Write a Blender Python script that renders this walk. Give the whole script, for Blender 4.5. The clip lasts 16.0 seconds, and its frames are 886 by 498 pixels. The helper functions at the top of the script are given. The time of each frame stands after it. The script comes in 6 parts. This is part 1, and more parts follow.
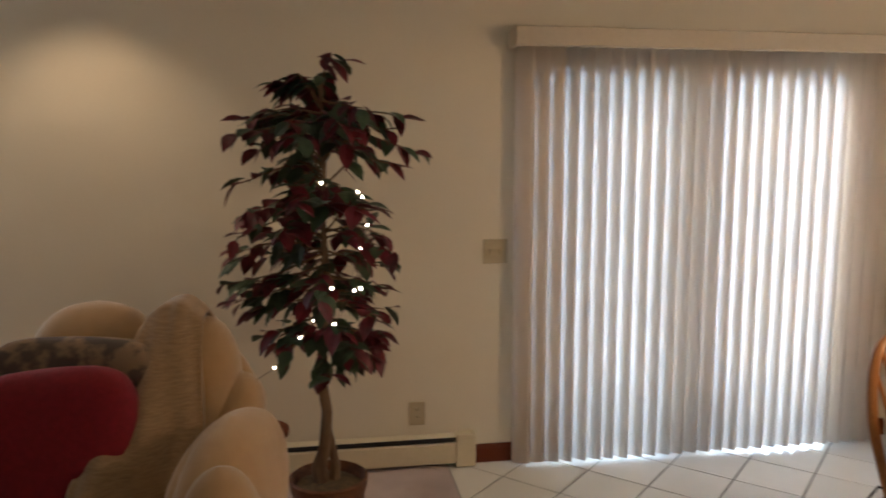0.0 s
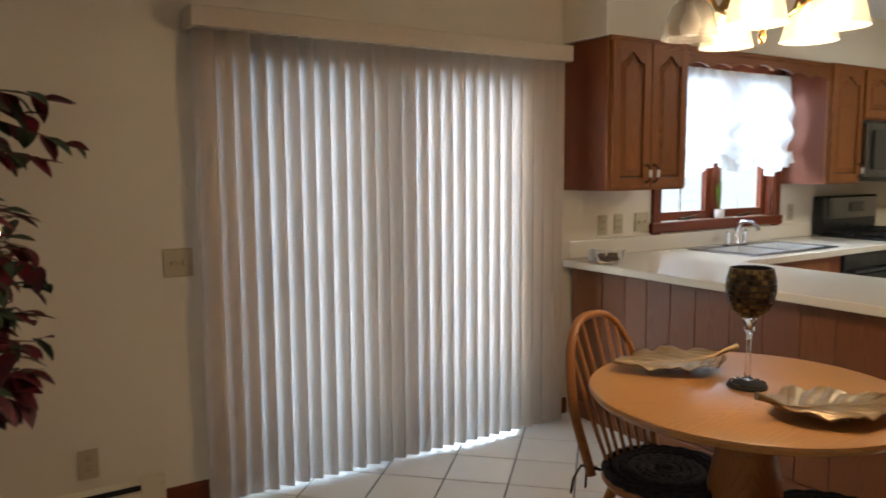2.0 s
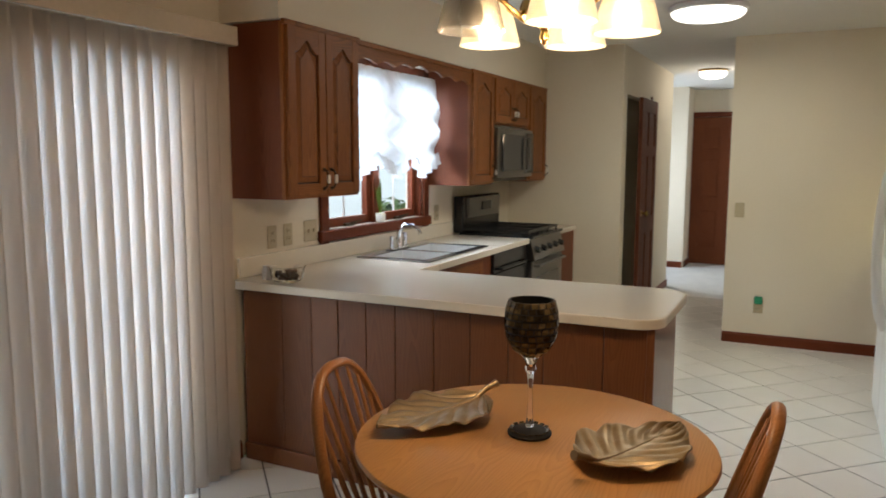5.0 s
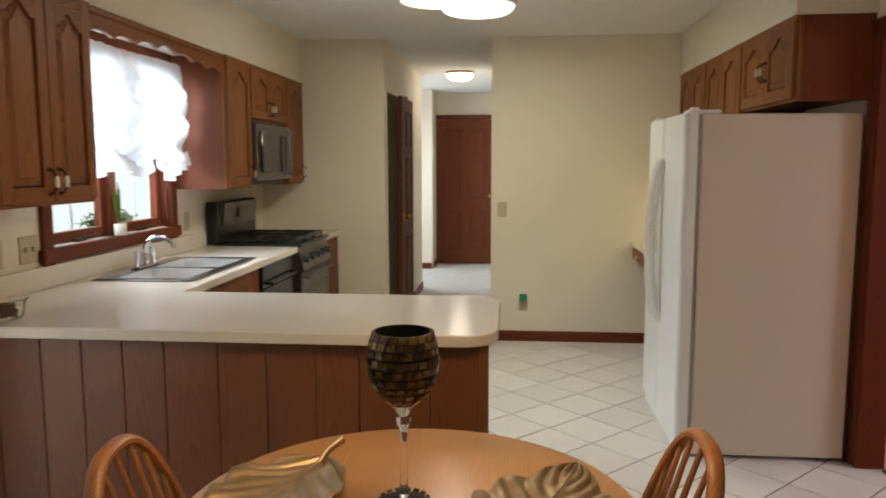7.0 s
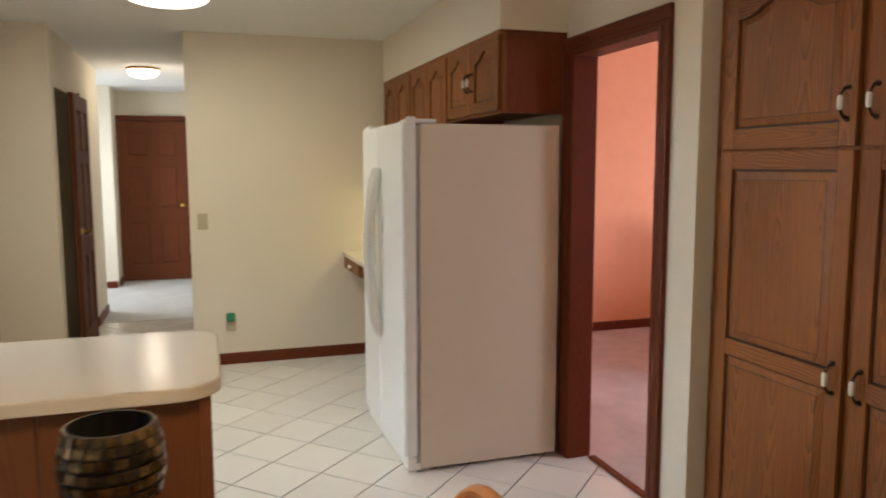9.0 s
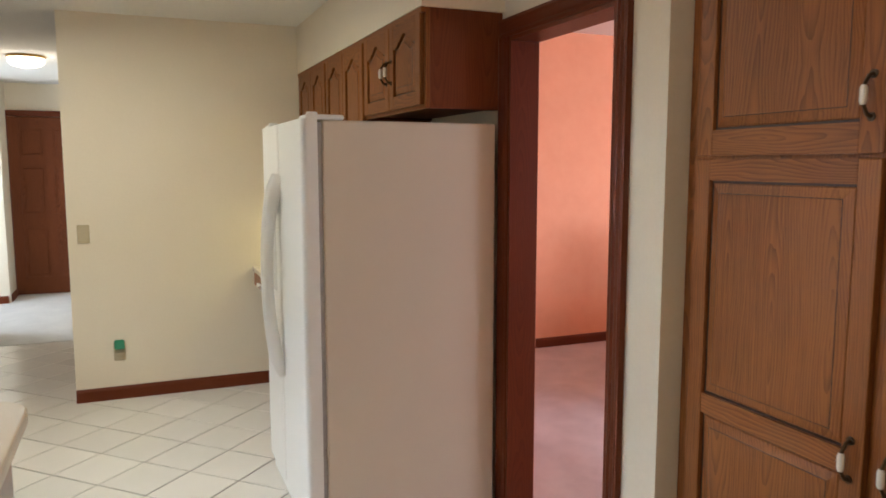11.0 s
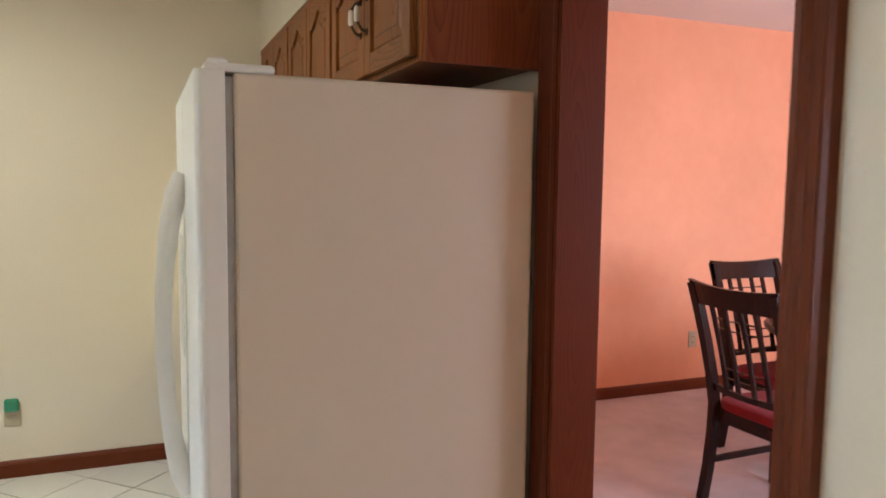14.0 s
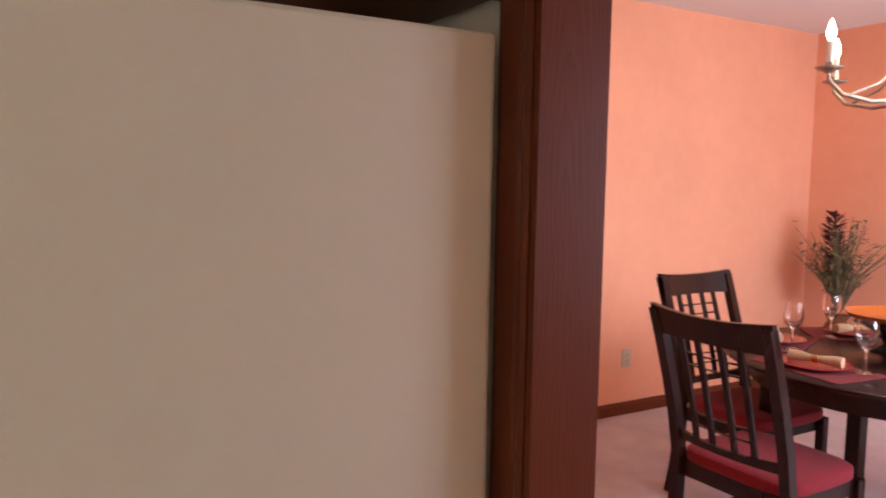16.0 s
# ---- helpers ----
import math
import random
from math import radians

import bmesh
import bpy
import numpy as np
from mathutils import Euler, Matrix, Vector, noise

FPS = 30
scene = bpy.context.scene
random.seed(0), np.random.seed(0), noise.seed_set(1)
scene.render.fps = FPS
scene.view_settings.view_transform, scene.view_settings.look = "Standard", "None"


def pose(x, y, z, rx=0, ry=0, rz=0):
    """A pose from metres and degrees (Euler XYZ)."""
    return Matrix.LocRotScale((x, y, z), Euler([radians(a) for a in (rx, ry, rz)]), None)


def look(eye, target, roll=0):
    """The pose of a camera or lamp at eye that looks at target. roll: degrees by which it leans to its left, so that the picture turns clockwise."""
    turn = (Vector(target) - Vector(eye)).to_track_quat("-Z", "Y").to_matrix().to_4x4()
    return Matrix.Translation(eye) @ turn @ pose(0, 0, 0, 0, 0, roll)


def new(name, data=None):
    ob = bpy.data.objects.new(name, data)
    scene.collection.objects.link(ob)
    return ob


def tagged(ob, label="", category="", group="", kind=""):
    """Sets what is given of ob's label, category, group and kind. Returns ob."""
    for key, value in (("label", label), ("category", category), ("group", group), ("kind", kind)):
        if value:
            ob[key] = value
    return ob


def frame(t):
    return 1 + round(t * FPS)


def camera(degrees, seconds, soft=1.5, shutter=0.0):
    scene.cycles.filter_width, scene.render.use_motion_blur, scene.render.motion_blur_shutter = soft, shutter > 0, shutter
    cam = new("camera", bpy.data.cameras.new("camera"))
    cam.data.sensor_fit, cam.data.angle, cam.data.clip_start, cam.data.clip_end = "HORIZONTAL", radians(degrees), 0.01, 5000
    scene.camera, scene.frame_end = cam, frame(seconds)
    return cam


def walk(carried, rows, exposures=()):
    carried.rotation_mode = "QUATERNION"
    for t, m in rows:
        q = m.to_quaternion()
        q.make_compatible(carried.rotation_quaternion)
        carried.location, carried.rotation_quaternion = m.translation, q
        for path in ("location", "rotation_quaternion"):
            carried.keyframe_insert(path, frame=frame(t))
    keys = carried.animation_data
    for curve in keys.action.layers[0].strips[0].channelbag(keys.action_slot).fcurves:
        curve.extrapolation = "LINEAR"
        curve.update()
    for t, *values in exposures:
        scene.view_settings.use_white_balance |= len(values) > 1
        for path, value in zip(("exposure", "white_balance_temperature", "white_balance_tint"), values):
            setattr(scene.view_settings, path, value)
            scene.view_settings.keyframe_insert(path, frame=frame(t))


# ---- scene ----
cam = camera(61.9, 16.0, soft=1.7, shutter=0.5)
PATH = [
    (0, (0.036, 0.014, 1.502), (0.351, 1.973, 1.249), -0.1),
    (0.5, (0.026, 0.042, 1.46), (0.581, 1.949, 1.225), -0.1),
    (1, (0.058, 0.116, 1.45), (0.793, 1.961, 1.217), -0.2),
    (1.5, (0.129, 0.2, 1.459), (1.032, 1.969, 1.221), -0.2),
    (2, (0.113, 0.277, 1.428), (1.191, 1.948, 1.21), -0.4),
    (2.5, (0.063, 0.423, 1.451), (1.353, 1.935, 1.225), -0.2),
    (3, (0.106, 0.475, 1.468), (1.558, 1.831, 1.235), -0.4),
    (3.2, (0.14, 0.519, 1.496), (1.638, 1.821, 1.248), -0.3),
    (5.5, (0.304, 1.087, 1.487), (2.155, 1.806, 1.255), -0),
    (6, (0.404, 1.218, 1.466), (2.318, 1.749, 1.234), -0.1),
    (6.5, (0.526, 1.303, 1.455), (2.479, 1.667, 1.222), -0),
    (7, (0.628, 1.359, 1.455), (2.606, 1.544, 1.225), -0.1),
    (7.5, (0.719, 1.431, 1.472), (2.706, 1.437, 1.244), -0),
    (8, (0.79, 1.504, 1.476), (2.763, 1.26, 1.254), -0.1),
    (8.5, (0.833, 1.5, 1.484), (2.772, 1.062, 1.262), -0.1),
    (9, (0.931, 1.434, 1.485), (2.822, 0.819, 1.263), -0.1),
    (9.5, (1.055, 1.35, 1.504), (2.91, 0.638, 1.276), -0.3),
    (9.7, (1.104, 1.313, 1.498), (2.955, 0.588, 1.277), -0),
    (12, (1.829, 0.997, 1.53), (3.658, 0.219, 1.307), -0.2),
    (12.5, (2.001, 0.92, 1.501), (3.839, 0.157, 1.307), 0.5),
    (13, (2.221, 0.829, 1.472), (4.063, 0.072, 1.281), 0.5),
    (13.5, (2.422, 0.725, 1.459), (4.268, -0.024, 1.281), 0.6),
    (14, (2.612, 0.653, 1.457), (4.457, -0.097, 1.279), 0.7),
    (14.5, (2.809, 0.613, 1.47), (4.647, -0.156, 1.288), 0.7),
    (15, (3.003, 0.547, 1.472), (4.822, -0.264, 1.287), 0.9),
    (15.5, (3.187, 0.457, 1.468), (4.98, -0.411, 1.291), 0.4),
    (16, (3.328, 0.36, 1.466), (5.055, -0.631, 1.285), 0.9),
]
walk(cam, [(t, look(eye, target, roll)) for t, eye, target, roll in PATH],
     [(0, 0.55, 5950, 11), (1.5, 0.15, 6020, 10), (3.0, -0.12, 6000, 10), (5.5, -0.25, 6200, 10), (7.5, -0.05, 6450, 11), (9.0, 0.05, 6450, 12), (12.0, 0.26, 6100, 11), (14.5, 0.3, 6000, 9), (16.0, 0.33, 6000, 10)])
# ---- world, large lights ----
world = bpy.data.worlds.new("world")
scene.world = world
world.use_nodes = True
_wn = world.node_tree.nodes
_sky = _wn.new("ShaderNodeTexSky")
_sky.sky_type, _sky.sun_disc = "NISHITA", False
_sky.sun_elevation, _sky.sun_rotation = radians(46), radians(198)
world.node_tree.links.new(_sky.outputs[0], _wn["Background"].inputs[0])
_wn["Background"].inputs[1].default_value = 0.12


def lamp(name, kind, loc, power, color, target=None, size=0.1, size_y=None, blend=0.5, angle=90):
    d = bpy.data.lights.new(name, kind)
    d.energy, d.color = power, color
    if kind == "AREA":
        d.shape, d.size, d.size_y = "RECTANGLE", size, size_y or size
    elif kind == "SUN":
        d.angle = size
    else:
        d.shadow_soft_size = size
    if kind == "SPOT":
        d.spot_size, d.spot_blend = radians(angle), blend
    ob = new(name, d)
    ob.matrix_basis = look(loc, target) if target else pose(*loc)
    return ob


DAY, WARM, SOFT = (0.80, 0.90, 1.0), (1.0, 0.70, 0.40), (1.0, 0.86, 0.66)
lamp("sun", "SUN", (0, 0, 10), 5.0, (1, 0.95, 0.88), target=(2.0, 6.0, 3.5), size=radians(0.5))
lamp("patio_daylight", "AREA", (5.6, 7.0, 1.7), 470, (0.62, 0.82, 1.0), (1.95, 3.4, 0.95), 1.7, 1.9)
lamp("patio_sky", "AREA", (1.97, 3.64, 0.97), 5, (0.72, 0.86, 1.0), (1.97, 0, 0.97), 1.64, 1.9)
lamp("sink_window_daylight", "AREA", (4.34, 4.75, 2.05), 190, DAY, (4.6, 0.0, 0.9), 2.4, 0.8)
lamp("living_window_daylight", "AREA", (-1.9, 3.62, 1.4), 7, DAY, (-1.9, 0, 1.2), 0.9, 1.1)
lamp("dining_window_daylight", "AREA", (2.92, -3.2, 1.45), 92, (0.80, 0.84, 1.0), (6.0, -2.9, 0.4), 1.7, 1.3)
lamp("hall_daylight", "AREA", (9.9, 3.3, 1.3), 34, DAY, (9.9, 0, 0.6), 0.8, 1.6)
lamp("kitchen_lamp_light", "AREA", (5.3, 1.58, 2.39), 19, (0.97, 0.94, 0.76), (5.3, 1.581, 0), 0.3, 0.3)
lamp("hall_lamp_light", "POINT", (8.85, 1.94, 2.25), 3.5, SOFT, size=0.1)
lamp("desk_light", "AREA", (6.0, -0.05, 1.37), 3.0, (1, 0.93, 0.45), (6.0, -0.05, 0.5), 0.5, 0.06)
lamp("living_downlight", "SPOT", (-0.95, 2.95, 2.38), 13, WARM, (-0.95, 3.05, 0), 0.04, angle=110, blend=0.7)


# ---- materials ----
def material(name, color, rough=0.5, metal=0.0, color2=None, scale=6.0, stretch=(1, 1, 1), detail=6.0, bump=0.0,
             bump_scale=None, coat=0.0, transmission=0.0, emit=None, power=0.0, ior=1.45, contrast=0.5, vary=0.0,
             big=0.0, rough2=None, sheen=0.0, alpha=1.0, world_space=False):
    """A surface with grain at one scale, large soft variation at another, and a bump."""
    m = bpy.data.materials.new(name)
    m.use_nodes = True
    n, l = m.node_tree.nodes, m.node_tree.links
    p = n["Principled BSDF"]
    p.inputs["Base Color"].default_value = (*color, 1)
    p.inputs["Roughness"].default_value = rough
    p.inputs["Metallic"].default_value = metal
    p.inputs["Coat Weight"].default_value = coat
    p.inputs["Transmission Weight"].default_value = transmission
    p.inputs["IOR"].default_value = ior
    p.inputs["Sheen Weight"].default_value = sheen
    p.inputs["Alpha"].default_value = alpha
    if emit:
        p.inputs["Emission Color"].default_value = (*emit, 1)
        p.inputs["Emission Strength"].default_value = power
    if color2 or bump or vary:
        tc, mp = n.new("ShaderNodeTexCoord"), n.new("ShaderNodeMapping")
        mp.inputs["Scale"].default_value = stretch
        l.new(tc.outputs["Object"], mp.inputs[0])
        info = n.new("ShaderNodeObjectInfo")
        add = n.new("ShaderNodeVectorMath")
        add.operation = "MULTIPLY_ADD"
        comb = n.new("ShaderNodeCombineXYZ")
        for k in range(3):
            l.new(info.outputs["Random"], comb.inputs[k])
        l.new(comb.outputs[0], add.inputs[0])
        add.inputs[1].default_value = (37, 53, 11)
        l.new(mp.outputs[0], add.inputs[2])
        no = n.new("ShaderNodeTexNoise")
        no.inputs["Scale"].default_value, no.inputs["Detail"].default_value = scale, detail
        no.inputs["Roughness"].default_value = 0.6
        l.new(add.outputs[0], no.inputs["Vector"])
        last = None
        if color2:
            ramp = n.new("ShaderNodeValToRGB")
            ramp.color_ramp.elements[0].position = 0.5 - 0.5 * contrast + 0.08
            ramp.color_ramp.elements[1].position = 0.5 + 0.5 * contrast - 0.08
            ramp.color_ramp.elements[0].color = (*color2, 1)
            ramp.color_ramp.elements[1].color = (*color, 1)
            l.new(no.outputs["Fac"], ramp.inputs[0])
            last = ramp.outputs[0]
        if big or vary:
            hs = n.new("ShaderNodeHueSaturation")
            if last:
                l.new(last, hs.inputs["Color"])
            else:
                hs.inputs["Color"].default_value = (*color, 1)
            n2 = n.new("ShaderNodeTexNoise")
            n2.inputs["Scale"].default_value, n2.inputs["Detail"].default_value = 1.7, 2.0
            l.new(tc.outputs["Object"], n2.inputs["Vector"])
            mr = n.new("ShaderNodeMapRange")
            mr.inputs["From Min"].default_value, mr.inputs["From Max"].default_value = 0.3, 0.7
            mr.inputs["To Min"].default_value, mr.inputs["To Max"].default_value = 1 - big, 1 + big
            l.new(n2.outputs["Fac"], mr.inputs["Value"])
            mr2 = n.new("ShaderNodeMapRange")
            mr2.inputs["To Min"].default_value, mr2.inputs["To Max"].default_value = 1 - vary, 1 + vary
            l.new(info.outputs["Random"], mr2.inputs["Value"])
            mul = n.new("ShaderNodeMath")
            mul.operation = "MULTIPLY"
            l.new(mr.outputs[0], mul.inputs[0])
            l.new(mr2.outputs[0], mul.inputs[1])
            l.new(mul.outputs[0], hs.inputs["Value"])
            last = hs.outputs[0]
        if last:
            l.new(last, p.inputs["Base Color"])
        if rough2 is not None:
            mr3 = n.new("ShaderNodeMapRange")
            mr3.inputs["To Min"].default_value, mr3.inputs["To Max"].default_value = rough, rough2
            l.new(no.outputs["Fac"], mr3.inputs["Value"])
            l.new(mr3.outputs[0], p.inputs["Roughness"])
        if bump:
            b = n.new("ShaderNodeBump")
            b.inputs["Strength"].default_value, b.inputs["Distance"].default_value = bump, 0.004
            src = no
            if bump_scale:
                src = n.new("ShaderNodeTexNoise")
                src.inputs["Scale"].default_value, src.inputs["Detail"].default_value = bump_scale, 3.0
                l.new(tc.outputs["Object"], src.inputs["Vector"])
            l.new(src.outputs["Fac"], b.inputs["Height"])
            l.new(b.outputs[0], p.inputs["Normal"])
    return m


def wood(name, light, dark, axis=2, rough=0.44, coat=0.03, density=1.0, vary=0.06):
    """Plain-sawn wood: growth rings cut at a slant into arched figure, straight grain beside it, fine pores."""
    m = bpy.data.materials.new(name)
    m.use_nodes = True
    n, l = m.node_tree.nodes, m.node_tree.links
    p = n["Principled BSDF"]

    def calc(op, a, b=None, c=None):
        q = n.new("ShaderNodeMath")
        q.operation = op
        for k, v in enumerate((a, b, c)):
            if v is None:
                continue
            if isinstance(v, (int, float)):
                q.inputs[k].default_value = v
            else:
                l.new(v, q.inputs[k])
        return q.outputs[0]

    def stretched(along, across, scale, detail):
        mp, no = n.new("ShaderNodeMapping"), n.new("ShaderNodeTexNoise")
        sc = [across] * 3
        sc[axis] = along
        mp.inputs["Scale"].default_value = sc
        no.inputs["Scale"].default_value, no.inputs["Detail"].default_value = scale, detail
        l.new(shifted, mp.inputs[0])
        l.new(mp.outputs[0], no.inputs["Vector"])
        return no.outputs["Fac"]
    tc, info = n.new("ShaderNodeTexCoord"), n.new("ShaderNodeObjectInfo")
    comb, add = n.new("ShaderNodeCombineXYZ"), n.new("ShaderNodeVectorMath")
    add.operation = "MULTIPLY_ADD"
    add.inputs[1].default_value = (3.7, 5.3, 7.1)
    for k in range(3):
        l.new(info.outputs["Random"], comb.inputs[k])
    l.new(comb.outputs[0], add.inputs[0])
    l.new(tc.outputs["Object"], add.inputs[2])
    shifted = add.outputs[0]
    sep = n.new("ShaderNodeSeparateXYZ")
    l.new(shifted, sep.inputs[0])
    sides = [sep.outputs[k] for k in range(3) if k != axis]
    drift = stretched(1.6, 5.0, 1.0, 2.0)
    wobble = stretched(3.0, 26.0, 1.0, 3.0)
    across = calc("ADD", calc("ADD", sides[0], sides[1]), calc("MULTIPLY", drift, 0.10))
    across = calc("PINGPONG", across, 0.085 / density)
    deep = calc("PINGPONG", calc("MULTIPLY_ADD", sep.outputs[axis], 0.075, calc("MULTIPLY", drift, 0.05)), 0.05)
    dist = calc("SQRT", calc("ADD", calc("MULTIPLY", across, across), calc("MULTIPLY", deep, deep)))
    dist = calc("ADD", dist, calc("MULTIPLY", wobble, 0.012))
    ring = calc("FRACT", calc("MULTIPLY", dist, 130.0 * density))
    ring = calc("POWER", ring, 2.2)
    pore = stretched(7.0, 330.0, 1.0, 3.0)
    tone = stretched(0.8, 3.0, 1.0, 2.0)
    mix = calc("MULTIPLY", ring, -0.42)
    mix = calc("ADD", mix, calc("MULTIPLY", pore, 0.75))
    mix = calc("ADD", mix, calc("MULTIPLY", tone, 0.7))
    ramp = n.new("ShaderNodeValToRGB")
    ramp.color_ramp.elements[0].position, ramp.color_ramp.elements[1].position = 0.12, 0.80
    ramp.color_ramp.elements[0].color = (*dark, 1)
    ramp.color_ramp.elements[1].color = (*light, 1)
    l.new(mix, ramp.inputs[0])
    hs = n.new("ShaderNodeHueSaturation")
    mr2 = n.new("ShaderNodeMapRange")
    mr2.inputs["To Min"].default_value, mr2.inputs["To Max"].default_value = 1 - vary, 1 + vary
    l.new(info.outputs["Random"], mr2.inputs["Value"])
    l.new(mr2.outputs[0], hs.inputs["Value"])
    l.new(ramp.outputs[0], hs.inputs["Color"])
    l.new(hs.outputs[0], p.inputs["Base Color"])
    p.inputs["Roughness"].default_value = rough
    p.inputs["Coat Weight"].default_value = coat
    p.inputs["Coat Roughness"].default_value = 0.25
    p.inputs["Specular IOR Level"].default_value = 0.2
    b = n.new("ShaderNodeBump")
    b.inputs["Strength"].default_value, b.inputs["Distance"].default_value = 0.2, 0.002
    l.new(pore, b.inputs["Height"])
    l.new(b.outputs[0], p.inputs["Normal"])
    return m


def translucent(name, color, share=0.5, rough=0.8, bump_scale=0.0, through_color=None):
    m = bpy.data.materials.new(name)
    m.use_nodes = True
    n, l = m.node_tree.nodes, m.node_tree.links
    p, out = n["Principled BSDF"], n["Material Output"]
    p.inputs["Base Color"].default_value = (*color, 1)
    p.inputs["Roughness"].default_value = rough
    tr, mx = n.new("ShaderNodeBsdfTranslucent"), n.new("ShaderNodeMixShader")
    tr.inputs[0].default_value = (*(through_color or color), 1)
    mx.inputs[0].default_value = share
    l.new(p.outputs[0], mx.inputs[1])
    l.new(tr.outputs[0], mx.inputs[2])
    l.new(mx.outputs[0], out.inputs[0])
    if bump_scale:
        no, b, tc = n.new("ShaderNodeTexNoise"), n.new("ShaderNodeBump"), n.new("ShaderNodeTexCoord")
        no.inputs["Scale"].default_value = bump_scale
        b.inputs["Strength"].default_value, b.inputs["Distance"].default_value = 0.4, 0.004
        l.new(tc.outputs["Object"], no.inputs["Vector"])
        l.new(no.outputs["Fac"], b.inputs["Height"])
        l.new(b.outputs[0], p.inputs["Normal"])
    return m


WALL = material("cream_paint", (0.75, 0.67, 0.54), 0.75, color2=(0.73, 0.65, 0.52), scale=90, bump=0.12, bump_scale=140, big=0.02)
CEIL = material("ceiling_paint", (0.80, 0.79, 0.76), 0.9, color2=(0.76, 0.75, 0.72), scale=60, bump=0.4, bump_scale=110)
ORANGE = material("salmon_paint", (0.80, 0.375, 0.22), 0.8, color2=(0.78, 0.355, 0.205), scale=12, bump=0.1, bump_scale=120, big=0.04)
TILE = material("ceramic_tile", (0.82, 0.79, 0.73), 0.24, color2=(0.80, 0.77, 0.71), scale=5, bump=0.02, bump_scale=12, coat=0.2, vary=0.05, big=0.02)
GROUT = material("grout", (0.085, 0.075, 0.065), 0.9, color2=(0.06, 0.052, 0.045), scale=30, bump=0.3)
CARPET = material("rose_carpet", (0.62, 0.49, 0.45), 0.95, color2=(0.47, 0.35, 0.32), scale=3.5, bump=0.9, bump_scale=420, sheen=0.3, big=0.06)
HALLCARPET = material("grey_carpet", (0.60, 0.58, 0.55), 0.95, color2=(0.52, 0.50, 0.48), scale=5, bump=0.8, bump_scale=400, sheen=0.3)
OAK = wood("stained_oak", (0.28, 0.100, 0.026), (0.095, 0.028, 0.008))
OAKX = wood("stained_oak_across", (0.28, 0.100, 0.026), (0.095, 0.028, 0.008), axis=0)
OAKEND = wood("stained_oak_side", (0.18, 0.048, 0.016), (0.10, 0.025, 0.009), density=0.8)
GLAZE = material("dark_glaze", (0.045, 0.016, 0.006), 0.5, color2=(0.03, 0.011, 0.005), scale=40)
PANELW = wood("panelling", (0.21, 0.074, 0.026), (0.14, 0.045, 0.016), vary=0.06, rough=0.34, coat=0.45, density=0.7)
TRIM = wood("mahogany_trim", (0.14, 0.030, 0.009), (0.10, 0.020, 0.006), rough=0.45)
TRIMX = wood("mahogany_trim_across", (0.14, 0.030, 0.009), (0.10, 0.020, 0.006), axis=0, rough=0.45)
TRIMY = wood("mahogany_trim_along", (0.14, 0.030, 0.009), (0.10, 0.020, 0.006), axis=1, rough=0.45)
DOORW = wood("mahogany_door", (0.19, 0.056, 0.022), (0.09, 0.025, 0.010), rough=0.7, coat=0.0, vary=0.2)
HONEY = wood("honey_maple", (0.55, 0.275, 0.092), (0.44, 0.205, 0.064), axis=0, rough=0.28, coat=0.3)
HONEYZ = wood("honey_maple_upright", (0.40, 0.165, 0.05), (0.28, 0.105, 0.03), rough=0.3, coat=0.3)
ESPRESSO = wood("espresso_wood", (0.022, 0.008, 0.006), (0.010, 0.004, 0.003), rough=0.25, coat=0.12)
LAMINATE = material("laminate", (0.74, 0.66, 0.54), 0.18, color2=(0.732, 0.652, 0.532), scale=60)
# same white enamel as the doors; the tan puts the side's shade into the colour
FRIDGESHADED = material("fridge_enamel_shaded", (0.67, 0.585, 0.472), 0.45, color2=(0.65, 0.565, 0.454), scale=260, bump=0.15, bump_scale=420)
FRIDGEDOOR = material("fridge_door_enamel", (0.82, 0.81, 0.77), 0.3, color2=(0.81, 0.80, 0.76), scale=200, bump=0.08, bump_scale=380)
GASKET = material("gasket", (0.36, 0.34, 0.31), 0.7, color2=(0.30, 0.28, 0.26), scale=30)
STEEL = material("brushed_steel", (0.27, 0.265, 0.255), 0.34, metal=1.0, color2=(0.22, 0.215, 0.205), scale=60, stretch=(1, 20, 20))
SINKSTEEL = material("sink_steel", (0.80, 0.79, 0.77), 0.42, metal=0.7, color2=(0.72, 0.71, 0.69), scale=60)
SINKRIM = material("sink_rim", (0.40, 0.41, 0.44), 0.25, metal=1.0, color2=(0.33, 0.34, 0.37), scale=60)
CHROME = material("chrome", (0.8, 0.8, 0.8), 0.08, metal=1.0)
BLACK = material("black_enamel", (0.012, 0.012, 0.013), 0.25, color2=(0.02, 0.02, 0.02), scale=30)
DARKGLASS = material("dark_glass", (0.02, 0.02, 0.022), 0.08, coat=0.3)
BRASS = material("brass", (0.60, 0.40, 0.13), 0.22, metal=1.0, color2=(0.48, 0.30, 0.09), scale=40)
ANTIQUE = material("antique_pull", (0.10, 0.065, 0.035), 0.4, metal=0.8, color2=(0.06, 0.04, 0.025), scale=50)
PORCELAIN = material("porcelain", (0.82, 0.78, 0.70), 0.2, coat=0.3)
GLASS = material("clear_glass", (1, 1, 1), 0.02, transmission=1.0, ior=1.45)
PANE = material("window_glass", (1, 1, 1), 0.0, transmission=1.0, ior=1.05)
SHADE = material("etched_glass_shade", (0.95, 0.9, 0.78), 0.35, transmission=0.85, ior=1.25, emit=(1.0, 0.80, 0.50), power=0.16, color2=(0.8, 0.72, 0.58), scale=30, bump=0.5)
